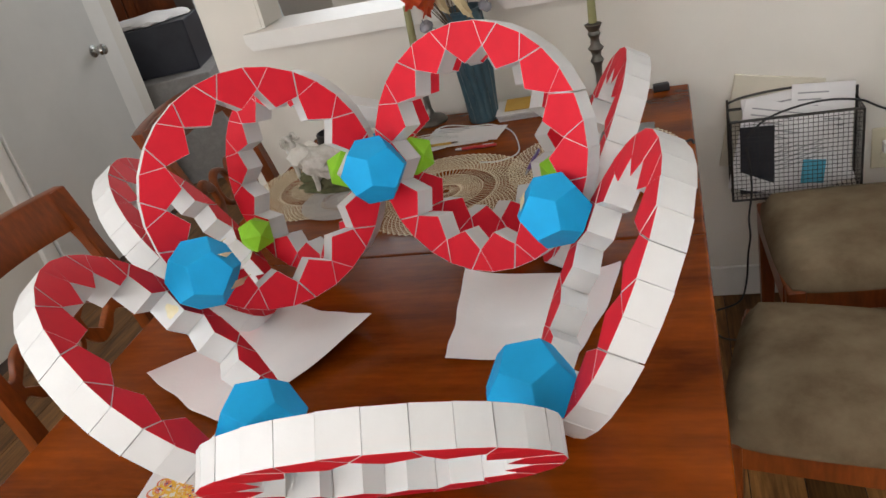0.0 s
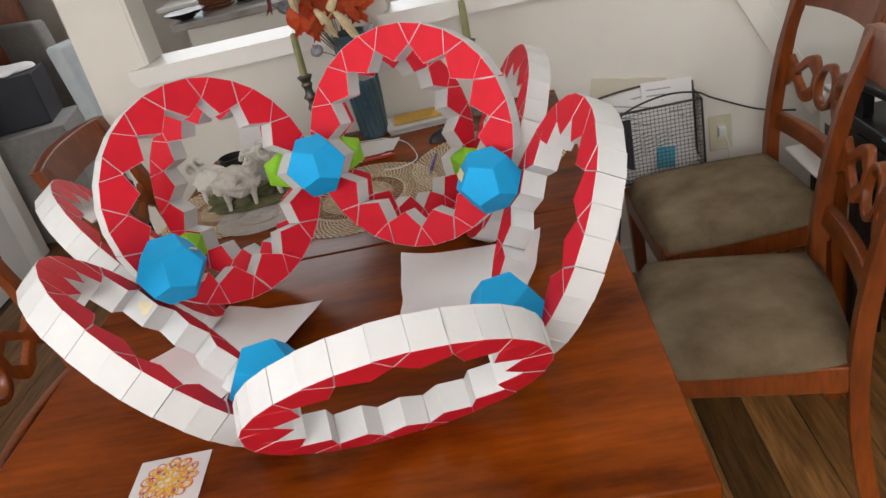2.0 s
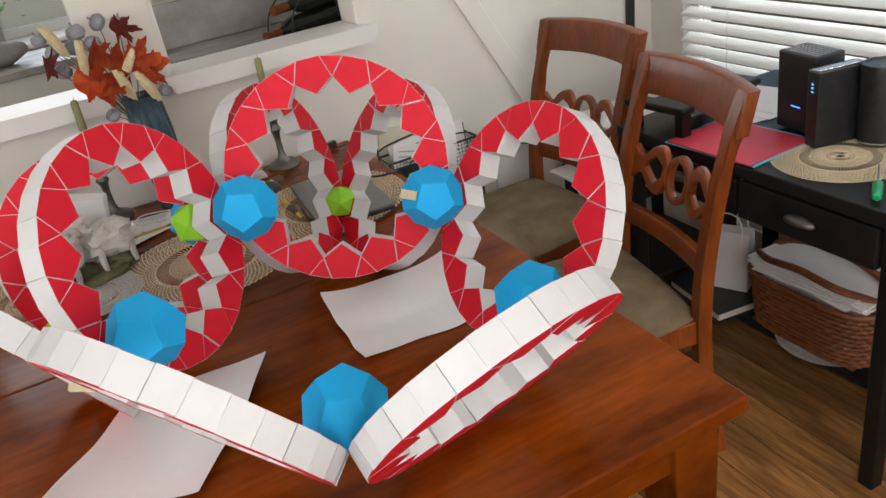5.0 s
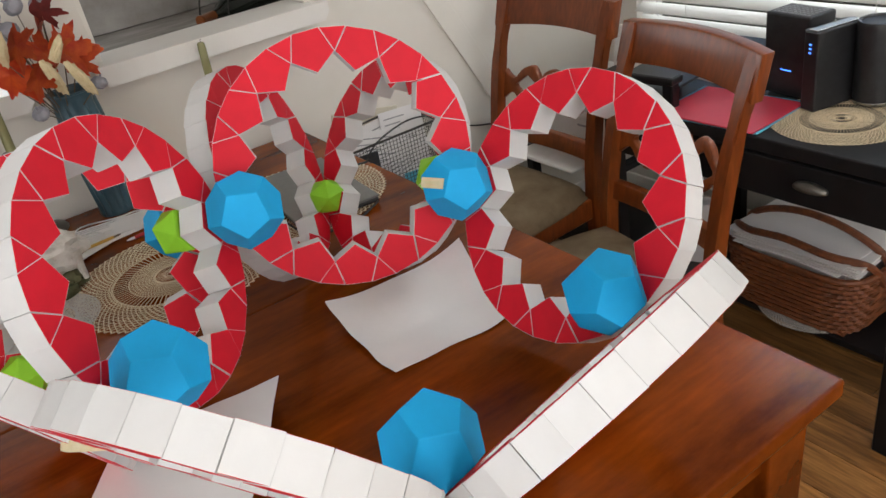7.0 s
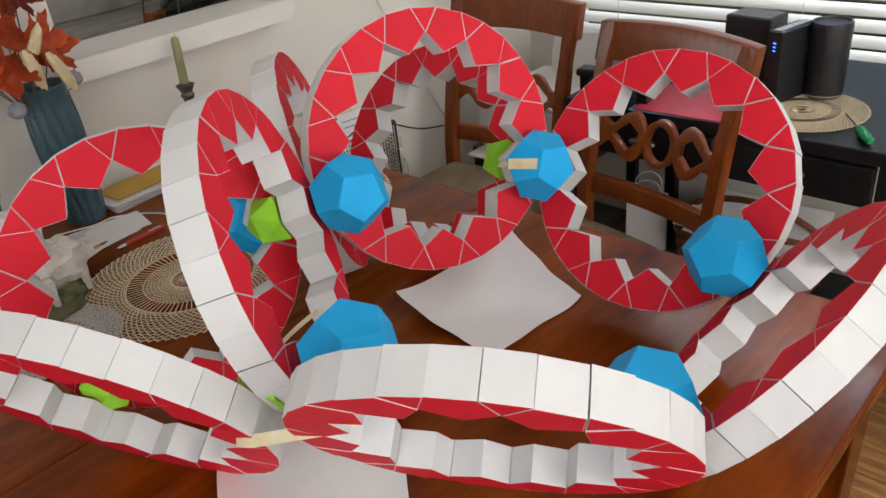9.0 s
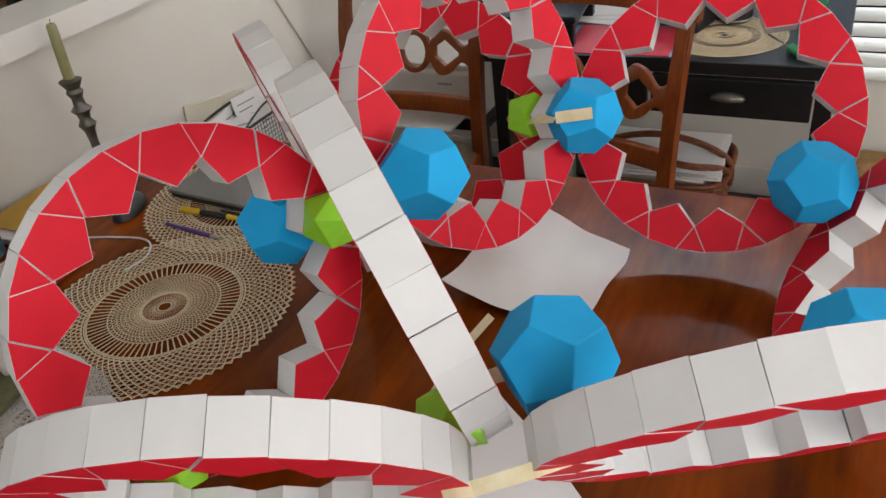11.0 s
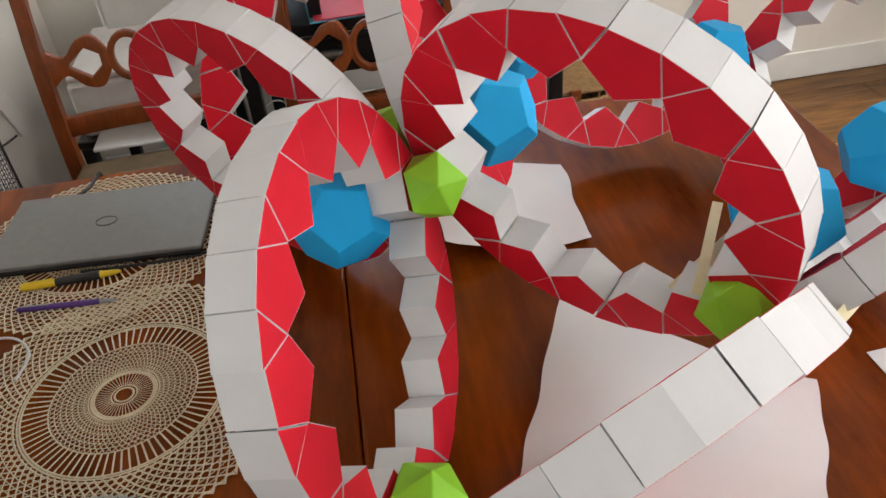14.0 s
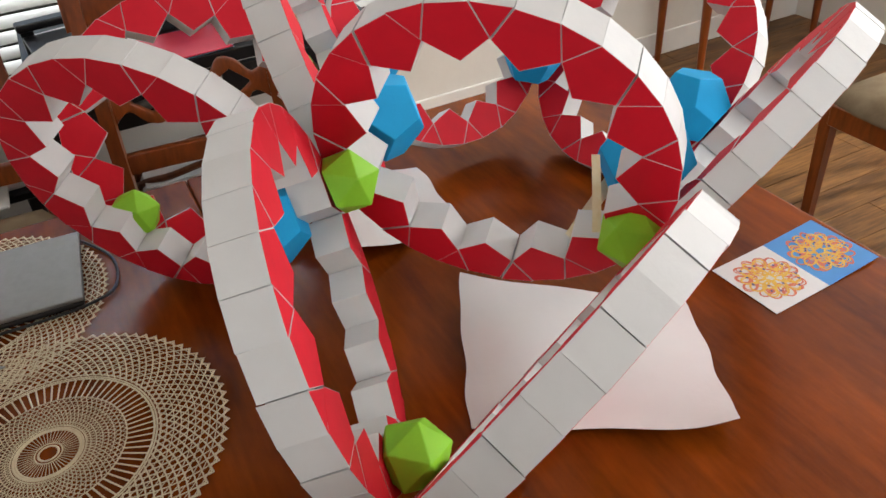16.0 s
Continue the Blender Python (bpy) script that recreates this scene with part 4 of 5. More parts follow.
def figurine():
    bm = bmesh.new()
    sheep(bm, -0.030, -0.030, 10, 1.05)
    sheep(bm, 0.105, 0.022, 196, 1.10)
    sheep(bm, -0.115, 0.035, 165, 0.92)
    ob = solo("sheep_figurine", bm, PLASTER, "mottled white plaster sheep figurine group", "figurine", at=pose(-0.425, 0.895, TZ + 0.004), smooth=True)
    base = bmesh.new()
    blob(base, (0, 0, 0.006), (0.135, 0.058, 0.013), (0, 0, 6), 0.35, 45)
    for cx, cy, r in ((-0.03, -0.03, 0.05), (0.10, 0.02, 0.055), (-0.11, 0.035, 0.045), (0.03, 0.0, 0.04)):
        blob(base, (cx, cy, 0.016), (r * 0.85, r * 0.42, 0.024), (0, 0, 10), 0.5, 80)
    for v in base.verts:
        v.co.z = max(0.0, v.co.z)
    solo("figurine_base", base, MOSS, "mossy green rocky plinth under the sheep", "plinth", at=pose(-0.425, 0.895, TZ + 0.0045), smooth=True)


figurine()


# ---- vase with dried flowers ----
def vase():
    v = thing("vase", pose(-0.120, 1.272, TZ), "teal glazed ceramic vase with twisted flutes", "vase")
    prof = [(0.043, 0), (0.045, 0.004), (0.045, 0.02), (0.050, 0.09), (0.056, 0.17), (0.057, 0.22), (0.054, 0.27), (0.051, 0.305), (0.052, 0.323), (0.049, 0.3235), (0.047, 0.313), (0.048, 0.28), (0.042, 0.19)]
    fine = []
    for (r0, z0), (r1, z1) in zip(prof, prof[1:]):
        for i in range(3):
            fine.append((r0 + (r1 - r0) * i / 3, z0 + (z1 - z0) * i / 3))
    fine.append(prof[-1])
    part("body", lathe(fine, 88, wob=lambda a, z: 1 - 0.16 * (1 - abs(math.sin(6 * (a + 2.2 * z)))) ** 1.6 * min(1, max(0, (0.313 - z) * 30)) * min(1, z * 40 + 0.2)), GLAZE, v, smooth=True)
    part("rim", tube([(0.0525 * math.cos(2 * math.pi * i / 48), 0.0525 * math.sin(2 * math.pi * i / 48), 0.3245) for i in range(48)], 0.0032, 8, closed=True), GLAZE, v, smooth=True)


vase()


def maple_leaf(size):
    pts = []
    lobes = ((0, 1.0), (52, 0.86), (-52, 0.86), (105, 0.60), (-105, 0.60))
    n = 72
    for i in range(n):
        a = 360 * i / n - 180
        r = 0.40
        for la, lr in lobes:
            d = abs((a - la + 180) % 360 - 180)
            r = max(r, lr * max(0, 1 - d / 36) ** 0.7 * (1 + 0.12 * math.sin(a * 0.9)))
        pts.append((r * size * math.cos(radians(a)), r * size * math.sin(radians(a))))
    bm = bmesh.new()
    mid = bm.verts.new((0, 0, 0))
    vs = [bm.verts.new((x, y, 0.10 * size * math.cos(3 * math.atan2(y, x)) * math.hypot(x, y) / size + 0.12 * y * y / size)) for x, y in pts]
    for i in range(n):
        bm.faces.new((mid, vs[i], vs[(i + 1) % n]))
    bmesh.ops.solidify(bm, geom=bm.faces[:], thickness=0.0008)
    return bm


def bouquet():
    b = thing("dried_bouquet", pose(-0.143, 1.272, TZ + 0.236), "dried bouquet of orange maple leaves, grey gourds and pale grass plumes", "bouquet")
    lrng = random.Random(5)
    spots = ((-0.075, -0.06, 0.14, 0.085, LEAF), (0.075, -0.05, 0.16, 0.080, LEAF), (0.02, -0.07, 0.17, 0.07, LEAF), (-0.035, -0.075, 0.20, 0.065, LEAF), (0.10, -0.01, 0.12, 0.06, LEAF),
             (-0.20, -0.04, 0.195, 0.052, DARK_LEAF), (0.03, -0.03, 0.25, 0.05, DARK_LEAF), (-0.02, -0.08, 0.12, 0.06, LEAF), (0.05, 0.03, 0.21, 0.07, LEAF))
    for x, y, z, size, mat in spots:
        x -= 0.03 if mat is LEAF else 0.0
        part("leaf", maple_leaf(size * 1.2), mat, b, at=pose(x * 0.85, y, z + 0.03, 62 + lrng.uniform(-18, 18), lrng.uniform(-25, 25), lrng.uniform(-60, 60) - 20))
        part("stem", tube(smoothed([(0, 0, 0.0), (x * 0.35, y * 0.4, z * 0.55), (x * 0.85, y + 0.008, z + 0.03)], 5), 0.0016, 5), STEM, b)
    for x, y, z, lx in ((-0.12, -0.05, 0.25, -0.03), (-0.02, -0.09, 0.15, 0.02), (0.0, -0.09, 0.11, 0.03), (-0.09, -0.08, 0.20, -0.05), (0.06, -0.09, 0.09, 0.02)):
        bm = bmesh.new()
        blob(bm, (0, 0, 0.042), (0.0125, 0.0125, 0.054), (0, 0, 0), 0.35, 260)
        part("grass_plume", bm, PAMPAS, b, at=pose(x, y, z, lrng.uniform(-20, 30), lrng.uniform(-40, 40), 0), smooth=True)
        part("stem", tube(smoothed([(0, 0, 0.0), (x * 0.4, y * 0.4, z * 0.5), (x, y, z + 0.002)], 5), 0.0014, 5), STEM, b)
    for x, y, z, r in ((-0.14, 0.0, 0.20, 0.022), (-0.10, 0.02, 0.25, 0.022), (-0.08, -0.02, 0.29, 0.026), (-0.15, -0.02, 0.255, 0.02), (-0.05, 0.0, 0.25, 0.025), (-0.02, 0.01, 0.30, 0.024), (-0.065, -0.085, 0.075, 0.02), (0.09, -0.02, 0.09, 0.02), (-0.17, 0.0, 0.29, 0.021), (0.03, 0.01, 0.29, 0.02)):
        g = part("gourd", lathe([(0.1 * r, -0.62 * r), (0.6 * r, -0.68 * r), (0.95 * r, -0.25 * r), (1.0 * r, 0.1 * r), (0.7 * r, 0.6 * r), (0.15 * r, 0.62 * r), (0.10 * r, 1.1 * r)], 32, wob=lambda a, z: 1 - 0.14 * (1 - abs(math.sin(5 * a))) ** 1.5), GREY_FRUIT, b,
                 at=pose(x, y, z, lrng.uniform(-50, 50), lrng.uniform(-50, 50), 0), smooth=True)
        part("stem", tube(smoothed([(0, 0, 0.0), (x * 0.5, y * 0.5, z * 0.6), (x, y, z)], 5), 0.0012, 5), STEM, b)


bouquet()


# ---- candlesticks ----
def candlestick(x, y, tall, burn):
    c = thing("candlestick", pose(x, y, TZ), "turned pewter candlestick holding an olive green taper candle", "candlestick", "candlesticks")
    k = tall / 0.22
    prof = [(0.050, 0), (0.051, 0.004), (0.046, 0.012), (0.030, 0.018), (0.015, 0.028), (0.010, 0.045), (0.009, 0.08), (0.012, 0.105), (0.019, 0.118), (0.012, 0.130), (0.014, 0.142), (0.022, 0.152), (0.013, 0.162), (0.012, 0.178), (0.018, 0.190), (0.014, 0.198), (0.021, 0.210), (0.024, 0.216), (0.014, 0.220)]
    part("stick", lathe([(r, z * k) for r, z in prof], 32), PEWTER, c, smooth=True)
    cand = part("candle", lathe([(0.0115, 0), (0.0110, burn * 0.5), (0.0100, burn - 0.004), (0.0075, burn), (0.0035, burn - 0.002)], 20), WAX, c, "olive green taper candle", at=pose(0, 0, tall, orng.uniform(-1.5, 1.5), 2, 0), smooth=True)
    part("wick", tube([(0, 0, burn - 0.004), (0.001, 0, burn + 0.005), (0.003, 0, burn + 0.009)], 0.0008, 5), STEM, cand)


candlestick(-0.292, 1.298, 0.225, 0.128)
candlestick(0.222, 1.292, 0.225, 0.115)


# ---- small things on the table ----
def laptop():
    l = thing("laptop", pose(0.258, 0.874, TZ + 0.004, 0, 0, -4), "closed grey laptop with black base lying on a woven mat", "laptop")
    part("base", box(-0.100, 0.098, -0.168, 0.168, 0, 0.011, 0.004, 2), BLACK_PLASTIC, l)
    lid = part("lid", box(-0.102, 0.098, -0.170, 0.170, 0.0115, 0.0185, 0.0025, 2), LAPTOP_GREY, l, "brushed grey lid")
    disc = bmesh.new()
    tube([(0.013 * math.cos(2 * math.pi * i / 40), 0.017 * math.sin(2 * math.pi * i / 40), 0.0187) for i in range(40)], 0.0009, 6, disc, closed=True)
    part("badge", disc, BLACK_PLASTIC, lid, "plain dark oval badge")
    part("foot", box(-0.09, 0.09, -0.15, 0.15, -0.0035, 0.0), BLACK_PLASTIC, l)


laptop()


def mouse():
    m = thing("computer_mouse", pose(0.107, 1.105, TZ, 0, 0, 22), "black computer mouse with grey sides", "mouse")
    bm = bmesh.new()
    blob(bm, (0, 0, 0.0), (0.054, 0.031, 0.034))
    for v in bm.verts:
        v.co.z = max(0.001, v.co.z)
    part("shell", bm, BLACK_PLASTIC, m, smooth=True)
    part("wheel", lathe([(0.004, -0.003), (0.0055, -0.002), (0.0055, 0.002), (0.004, 0.003)], 16), PRINT_GREY, m, at=pose(0.03, 0, 0.027, 90, 0, 0))


mouse()


def pen(a, b, r, mat, tip, label, name="pen"):
    a, b = Vector(a), Vector(b)
    d = (b - a).length
    p = thing(name, Matrix.Translation(a) @ (b - a).to_track_quat("Z", "Y").to_matrix().to_4x4(), label, "pen")
    part("barrel", lathe([(r * 0.8, 0), (r, 0.004), (r, d * 0.80), (r * 0.8, d * 0.83)], 14), mat, p, smooth=True)
    part("tip", lathe([(r * 0.78, d * 0.8305), (r * 0.7, d * 0.93), (r * 0.25, d)], 14), tip, p, smooth=True)
    part("clip", box(-r * 0.3, r * 0.3, r * 0.95, r * 1.25, 0.006, d * 0.32, 0.0003), tip, p)


pen((0.128, 0.983, TZ + 0.0085), (0.131, 0.834, TZ + 0.0085), 0.0062, YELLOW_INK, YELLOW_INK, "yellow highlighter marker with black grip", "marker")
part("grip", lathe([(0.0066, 0.052), (0.0069, 0.055), (0.0069, 0.115), (0.0066, 0.118)], 14), BLACK_PLASTIC, bpy.data.objects["marker"], "black grip", smooth=True)
pen((0.078, 0.975, TZ + 0.0065), (0.064, 0.830, TZ + 0.0065), 0.0045, PURPLE_INK, PRINT_GREY, "purple mechanical pencil lying on a woven mat", "pencil")
pen((-0.045, 1.045, TZ + 0.006), (-0.160, 1.040, TZ + 0.006), 0.0045, RED_INK, WHITE_PLASTIC, "red ballpoint pen lying on the table")
pen((-0.27, 1.075, TZ + 0.010), (-0.16, 1.085, TZ + 0.010), 0.0035, ENVELOPE, STEM, "wooden pencil lying on the envelopes", "pencil")


def letter(name, x, y, w, l, z, turn, mat, label, bars=0):
    t = thing(name, pose(x, y, TZ + z, 0, 0, turn), label, "paper")
    part("page", box(-w / 2, w / 2, -l / 2, l / 2, 0, 0.0016, 0.0004), mat, t)
    for i in range(bars):
        k = orng.uniform(0.4, 0.8)
        part("printed_bar", box(-w * 0.42, -w * 0.42 + w * 0.8 * k, l * (0.36 - 0.11 * i), l * (0.36 - 0.11 * i) + l * 0.03, 0.0017, 0.0020), PRINT_GREY, t)


letter("envelope", -0.20, 1.13, 0.235, 0.105, 0.0005, 6, PAPER, "white envelope lying on the table", 2)
letter("envelope", -0.155, 1.155, 0.225, 0.10, 0.0027, -9, PAPER, "white envelope lying across another", 3)
letter("letter_sheet", -0.26, 1.09, 0.15, 0.10, 0.0048, 24, PAPER, "folded white letter lying on envelopes", 4)
for i in range(5):
    letter("paper_stack", 0.035 + orng.uniform(-0.006, 0.006), 1.290 + orng.uniform(-0.004, 0.004), 0.22, 0.125, 0.0005 + 0.0045 * i, orng.uniform(-2, 2) + 3, PAPER, "white papers stacked against the wall")
letter("manila_envelope", 0.045, 1.297, 0.20, 0.10, 0.0235, 4, ENVELOPE, "orange-yellow manila envelope on a paper stack")
solo("small_black_box", box(-0.022, 0.022, -0.010, 0.010, 0, 0.022, 0.003, 2), BLACK_PLASTIC, "small black plastic adapter on the table", "adapter", at=pose(0.385, 1.315, TZ, 0, 0, 8))
bm = tube(smoothed([(-0.254, 1.158, 0.012), (-0.24, 1.20, 0.014), (-0.21, 1.225, 0.008), (-0.14, 1.19, 0.011), (-0.085, 1.20, 0.005), (-0.02, 1.14, 0.003), (0.018, 1.03, 0.003), (0.02, 0.97, 0.003), (-0.02, 0.935, 0.004), (-0.07, 0.94, 0.004)], 8), 0.0019, 8)
solo("charger_cable", bm, WHITE_PLASTIC, "thin white charging cable looped over envelopes", "cable", at=pose(0, 0, TZ), smooth=True)
bm = tube(smoothed([(-0.33, 1.09, 0.012), (-0.30, 1.15, 0.012), (-0.22, 1.155, 0.013), (-0.19, 1.11, 0.012), (-0.24, 1.08, 0.012), (-0.29, 1.10, 0.013), (-0.25, 1.14, 0.012), (-0.17, 1.13, 0.010)], 8), 0.0017, 8)
solo("charger_cable", bm, WHITE_PLASTIC, "thin white charging cable coiled on envelopes", "cable", at=pose(0, 0, TZ), smooth=True)
bm = tube(smoothed([(0.33, 1.02, 0.014), (0.36, 0.98, 0.006), (0.40, 0.94, 0.006), (0.437, 0.93, 0.006), (0.456, 0.925, -0.01), (0.462, 0.92, -0.2), (0.47, 0.95, -0.55), (0.55, 1.1, -0.72)], 8), 0.003, 8)
tail = tube(smoothed([(0.150, 0.90, 0.006), (0.143, 0.80, 0.006), (0.146, 0.71, 0.006), (0.175, 0.665, 0.005), (0.26, 0.66, 0.005), (0.34, 0.70, 0.005)], 8), 0.0024, 8)
solo("black_cable", tail, BLACK_CABLE, "black cable lying along the closed laptop", "cable", at=pose(0, 0, TZ), smooth=True)
solo("laptop_cable", bm, BLACK_CABLE, "black power cable hanging over the table edge", "cable", at=pose(0, 0, TZ), smooth=True)
bx = thing("napkin_holder", pose(-0.397, 1.022, TZ + 0.0175, 0, 11, -14), "upright white block of paper napkins", "napkins")
part("block", box(-0.072, 0.072, -0.028, 0.028, 0, 0.168, 0.006, 2), PAPER, bx)
part("flap", box(-0.074, 0.074, -0.034, -0.0285, 0.01, 0.172, 0.002), WHITE_CARD, bx)
solo("black_bowl", lathe([(0.022, 0), (0.034, 0.02), (0.042, 0.06), (0.040, 0.095), (0.036, 0.096), (0.034, 0.05), (0.01, 0.012)], 36), BLACK_PLASTIC, "small black bowl behind the sheep figurine", "bowl", at=pose(-0.515, 1.06, TZ), smooth=True)


# ---- wall things ----
def wall_basket():
    b = thing("wire_basket", pose(0.560, NY - 0.115, 0.40), "dark wire mesh wall basket filled with papers", "basket")
    w, h, d = 0.335, 0.245, 0.095
    frame_bm = bmesh.new()
    for z, r in ((0.0, 0.0035), (h, 0.0042)):
        tube([(0, 0, z), (w, 0, z), (w, d, z), (0, d, z)], r, 8, frame_bm, closed=True)
    for x in (0, w):
        for y in (0, d):
            tube([(x, y, 0), (x, y, h + (0.03 if y else 0))], 0.0035, 8, frame_bm)
    tube(smoothed([(0, d, h + 0.02), (0.05, d, h + 0.035), (0.17, d, h + 0.045), (0.30, d, h + 0.035), (w, d, h + 0.02)], 6), 0.0035, 8, frame_bm)
    part("frame", frame_bm, WIRE, b)
    mesh_bm = bmesh.new()
    for i in range(1, 27):
        x = w * i / 27
        tube([(x, 0, 0), (x, 0, h)], 0.0009, 4, mesh_bm)
        tube([(x, 0, 0), (x, d, 0)], 0.0009, 4, mesh_bm)
    for i in range(1, 19):
        z = h * i / 19
        tube([(0, d, z), (0, 0, z), (w, 0, z), (w, d, z)], 0.0009, 4, mesh_bm)
    for i in range(1, 8):
        y = d * i / 8
        for x in (0, w):
            tube([(x, y, 0), (x, y, h)], 0.0009, 4, mesh_bm)
    part("wire_mesh", mesh_bm, WIRE, b)["kind"] = "stuff"


wall_basket()
for i, (x, y, z, w, h, rx, ry, mat) in enumerate(((0.71, -0.045, 0.50, 0.20, 0.30, 8, -6, PAPER), (0.80, -0.055, 0.53, 0.16, 0.27, 10, 4, PAPER), (0.68, -0.075, 0.50, 0.21, 0.26, 12, 14, PAPER), (0.63, -0.088, 0.475, 0.09, 0.20, 6, 2, NAVY),
                                                  (0.76, -0.09, 0.455, 0.20, 0.18, 5, -18, PAPER), (0.70, -0.062, 0.47, 0.12, 0.2, 4, 0, BLACK_PLASTIC), (0.775, -0.098, 0.43, 0.06, 0.07, 4, 6, FOLDER_BLUE))):
    t = thing("letter_sheet" if mat is PAPER else "booklet", pose(x, NY + y, z + 0.035, -rx, ry, 0), "paper standing in the wire basket" if mat is PAPER else "coloured booklet standing in the wire basket", "paper")
    part("page", box(-w / 2, w / 2, -0.0008, 0.0008, -h / 2, h / 2, 0.0003), mat, t)
    if mat is PAPER:
        for k in range(6):
            part("printed_bar", box(-w * 0.4, -w * 0.4 + w * orng.uniform(0.3, 0.75), -0.0012, -0.0009, h * (0.40 - 0.07 * k), h * (0.415 - 0.07 * k)), PRINT_GREY, t)
solo("cream_folder", box(-0.12, 0.12, -0.004, 0.004, -0.14, 0.14, 0.002), FOLDER_CREAM, "plain cream folder behind the wire basket", "folder", at=pose(0.675, NY - 0.010, 0.585, -2, 11, 0))


def outlet():
    o = thing("wall_outlet", pose(0.978, NY - 0.0005, 0.472), "ivory wall outlet with a white plug and cord", "outlet")
    part("plate", box(-0.038, 0.038, -0.006, 0, -0.062, 0.062, 0.003, 2), IVORY, o)
    for z in (-0.02, 0.02):
        part("socket", lathe([(0.015, 0), (0.015, 0.002), (0.013, 0.003)], 20), IVORY, o, at=pose(0, -0.006, z, 90, 0, 0))
    part("plug", box(-0.013, 0.013, -0.035, -0.0095, -0.005, 0.028, 0.004, 2), WHITE_PLASTIC, o)
    part("cord", tube(smoothed([(0, -0.034, 0.01), (0.012, -0.045, -0.03), (0.02, -0.03, -0.12), (0.03, -0.02, -0.25), (0.02, -0.02, -0.47)], 6), 0.003, 8), WHITE_PLASTIC, o, smooth=True)


outlet()
bm = tube(smoothed([(0.60, NY - 0.125, 0.60), (0.66, NY - 0.124, 0.652), (0.78, NY - 0.10, 0.672), (0.89, NY - 0.06, 0.648), (0.96, NY - 0.02, 0.60), (1.10, NY - 0.012, 0.53), (1.22, NY - 0.012, 0.50)], 8), 0.003, 8)
solo("black_cable", bm, BLACK_CABLE, "black cable running from the basket along the wall", "cable", smooth=True)
bm = tube(smoothed([(0.60, NY - 0.125, 0.57), (0.61, NY - 0.13, 0.45), (0.60, NY - 0.13, 0.35), (0.605, NY - 0.10, 0.27), (0.60, NY - 0.06, 0.18), (0.595, NY - 0.03, 0.06), (0.57, NY - 0.06, 0.008), (0.5, NY - 0.1, 0.005)], 8), 0.003, 8)
solo("black_cable", bm, BLACK_CABLE, "black cable hanging from the basket to the floor", "cable", smooth=True)


def scroll_rack():
    r = thing("scroll_rack", pose(1.52, NY - 0.012, 1.02), "grey scrolled wire letter rack hanging on the wall", "rack")
    bm = bmesh.new()
    tube([(-0.10, 0, 0), (0.10, 0, 0), (0.10, -0.06, 0), (-0.10, -0.06, 0)], 0.003, 8, bm, closed=True)
    tube([(-0.10, 0, 0.16), (0.10, 0, 0.16), (0.11, -0.07, 0.14), (-0.11, -0.07, 0.14)], 0.003, 8, bm, closed=True)
    for sx in (-1, 1):
        tube([(sx * (0.05 + 0.04 * (1 - t / 20) * math.cos(t * 0.6)), -0.065, 0.075 + 0.045 * (1 - t / 20) * math.sin(t * 0.6)) for t in range(20)], 0.0022, 6, bm)
    for i in range(6):
        x = -0.10 + 0.04 * i
        tube([(x, -0.06, 0), (x * 1.08, -0.07, 0.14)], 0.0018, 6, bm)
    part("wires", bm, PEWTER, r)
    part("letter", box(-0.07, 0.08, -0.045, -0.042, 0.005, 0.21, 0.0006), PAPER, r, at=pose(0, 0, 0, 0, 4, 0))


scroll_rack()
solo("black_strap", box(-0.02, 0.02, -0.012, 0, -0.22, 0.05, 0.006, 2), BLACK_CABLE, "black strap hanging on the wall", "strap", at=pose(1.68, NY - 0.004, 1.02, 0, 3, 0))


# ---- desk corner ----
def desk():
    d = thing("desk", pose(1.08, -0.16, 0), "black painted wooden desk with a drawer under the window", "desk")
    part("desktop", box(0, 0.64, 0, 0.90, 0.715, TZ, 0.004, 2), BLACK_PAINT, d)
    for x0, x1, y0, y1 in ((0.015, 0.055, 0.015, 0.055), (0.015, 0.055, 0.845, 0.885), (0.585, 0.625, 0.015, 0.055), (0.585, 0.625, 0.845, 0.885)):
        part("leg", box(x0, x1, y0, y1, 0, 0.714, 0.003), BLACK_PAINT, d)
    part("side_panel", box(0.056, 0.584, 0.02, 0.04, 0.60, 0.714), BLACK_PAINT, d)
    part("side_panel", box(0.056, 0.584, 0.86, 0.88, 0.60, 0.714), BLACK_PAINT, d)
    part("back_panel", box(0.60, 0.615, 0.056, 0.844, 0.60, 0.714), BLACK_PAINT, d)
    for y0, y1 in ((0.06, 0.44), (0.45, 0.84)):
        f = part("drawer_front", box(0.006, 0.03, y0, y1, 0.605, 0.705, 0.004, 2), BLACK_PAINT, d)
        c = bmesh.new()
        blob(c, (0, (y0 + y1) / 2, 0.658), (0.018, 0.042, 0.016))
        for v in c.verts:
            v.co.x = min(v.co.x, 0.006)
            v.co.z = max(v.co.z, 0.654)
        part("cup_pull", c, PEWTER, f, "dark metal cup pull", smooth=True)
    part("shelf", box(0.318, 0.640, 0.058, 0.842, 0.010, 0.030, 0.003, 2), BLACK_PAINT, d)


desk()
for x, y, w, l, z, turn, mat, label in ((1.19, 0.385, 0.225, 0.29, 0.0006, 4, FOLDER_BLUE, "light blue paper folder on the desk"), (1.18, 0.378, 0.215, 0.275, 0.0056, 2, FOLDER_RED, "bright red paper folder lying on the desk")):
    solo("paper_folder", box(-w / 2, w / 2, -l / 2, l / 2, 0, 0.0045, 0.0015), mat, label, "folder", at=pose(x, y, TZ + z, 0, 0, turn))


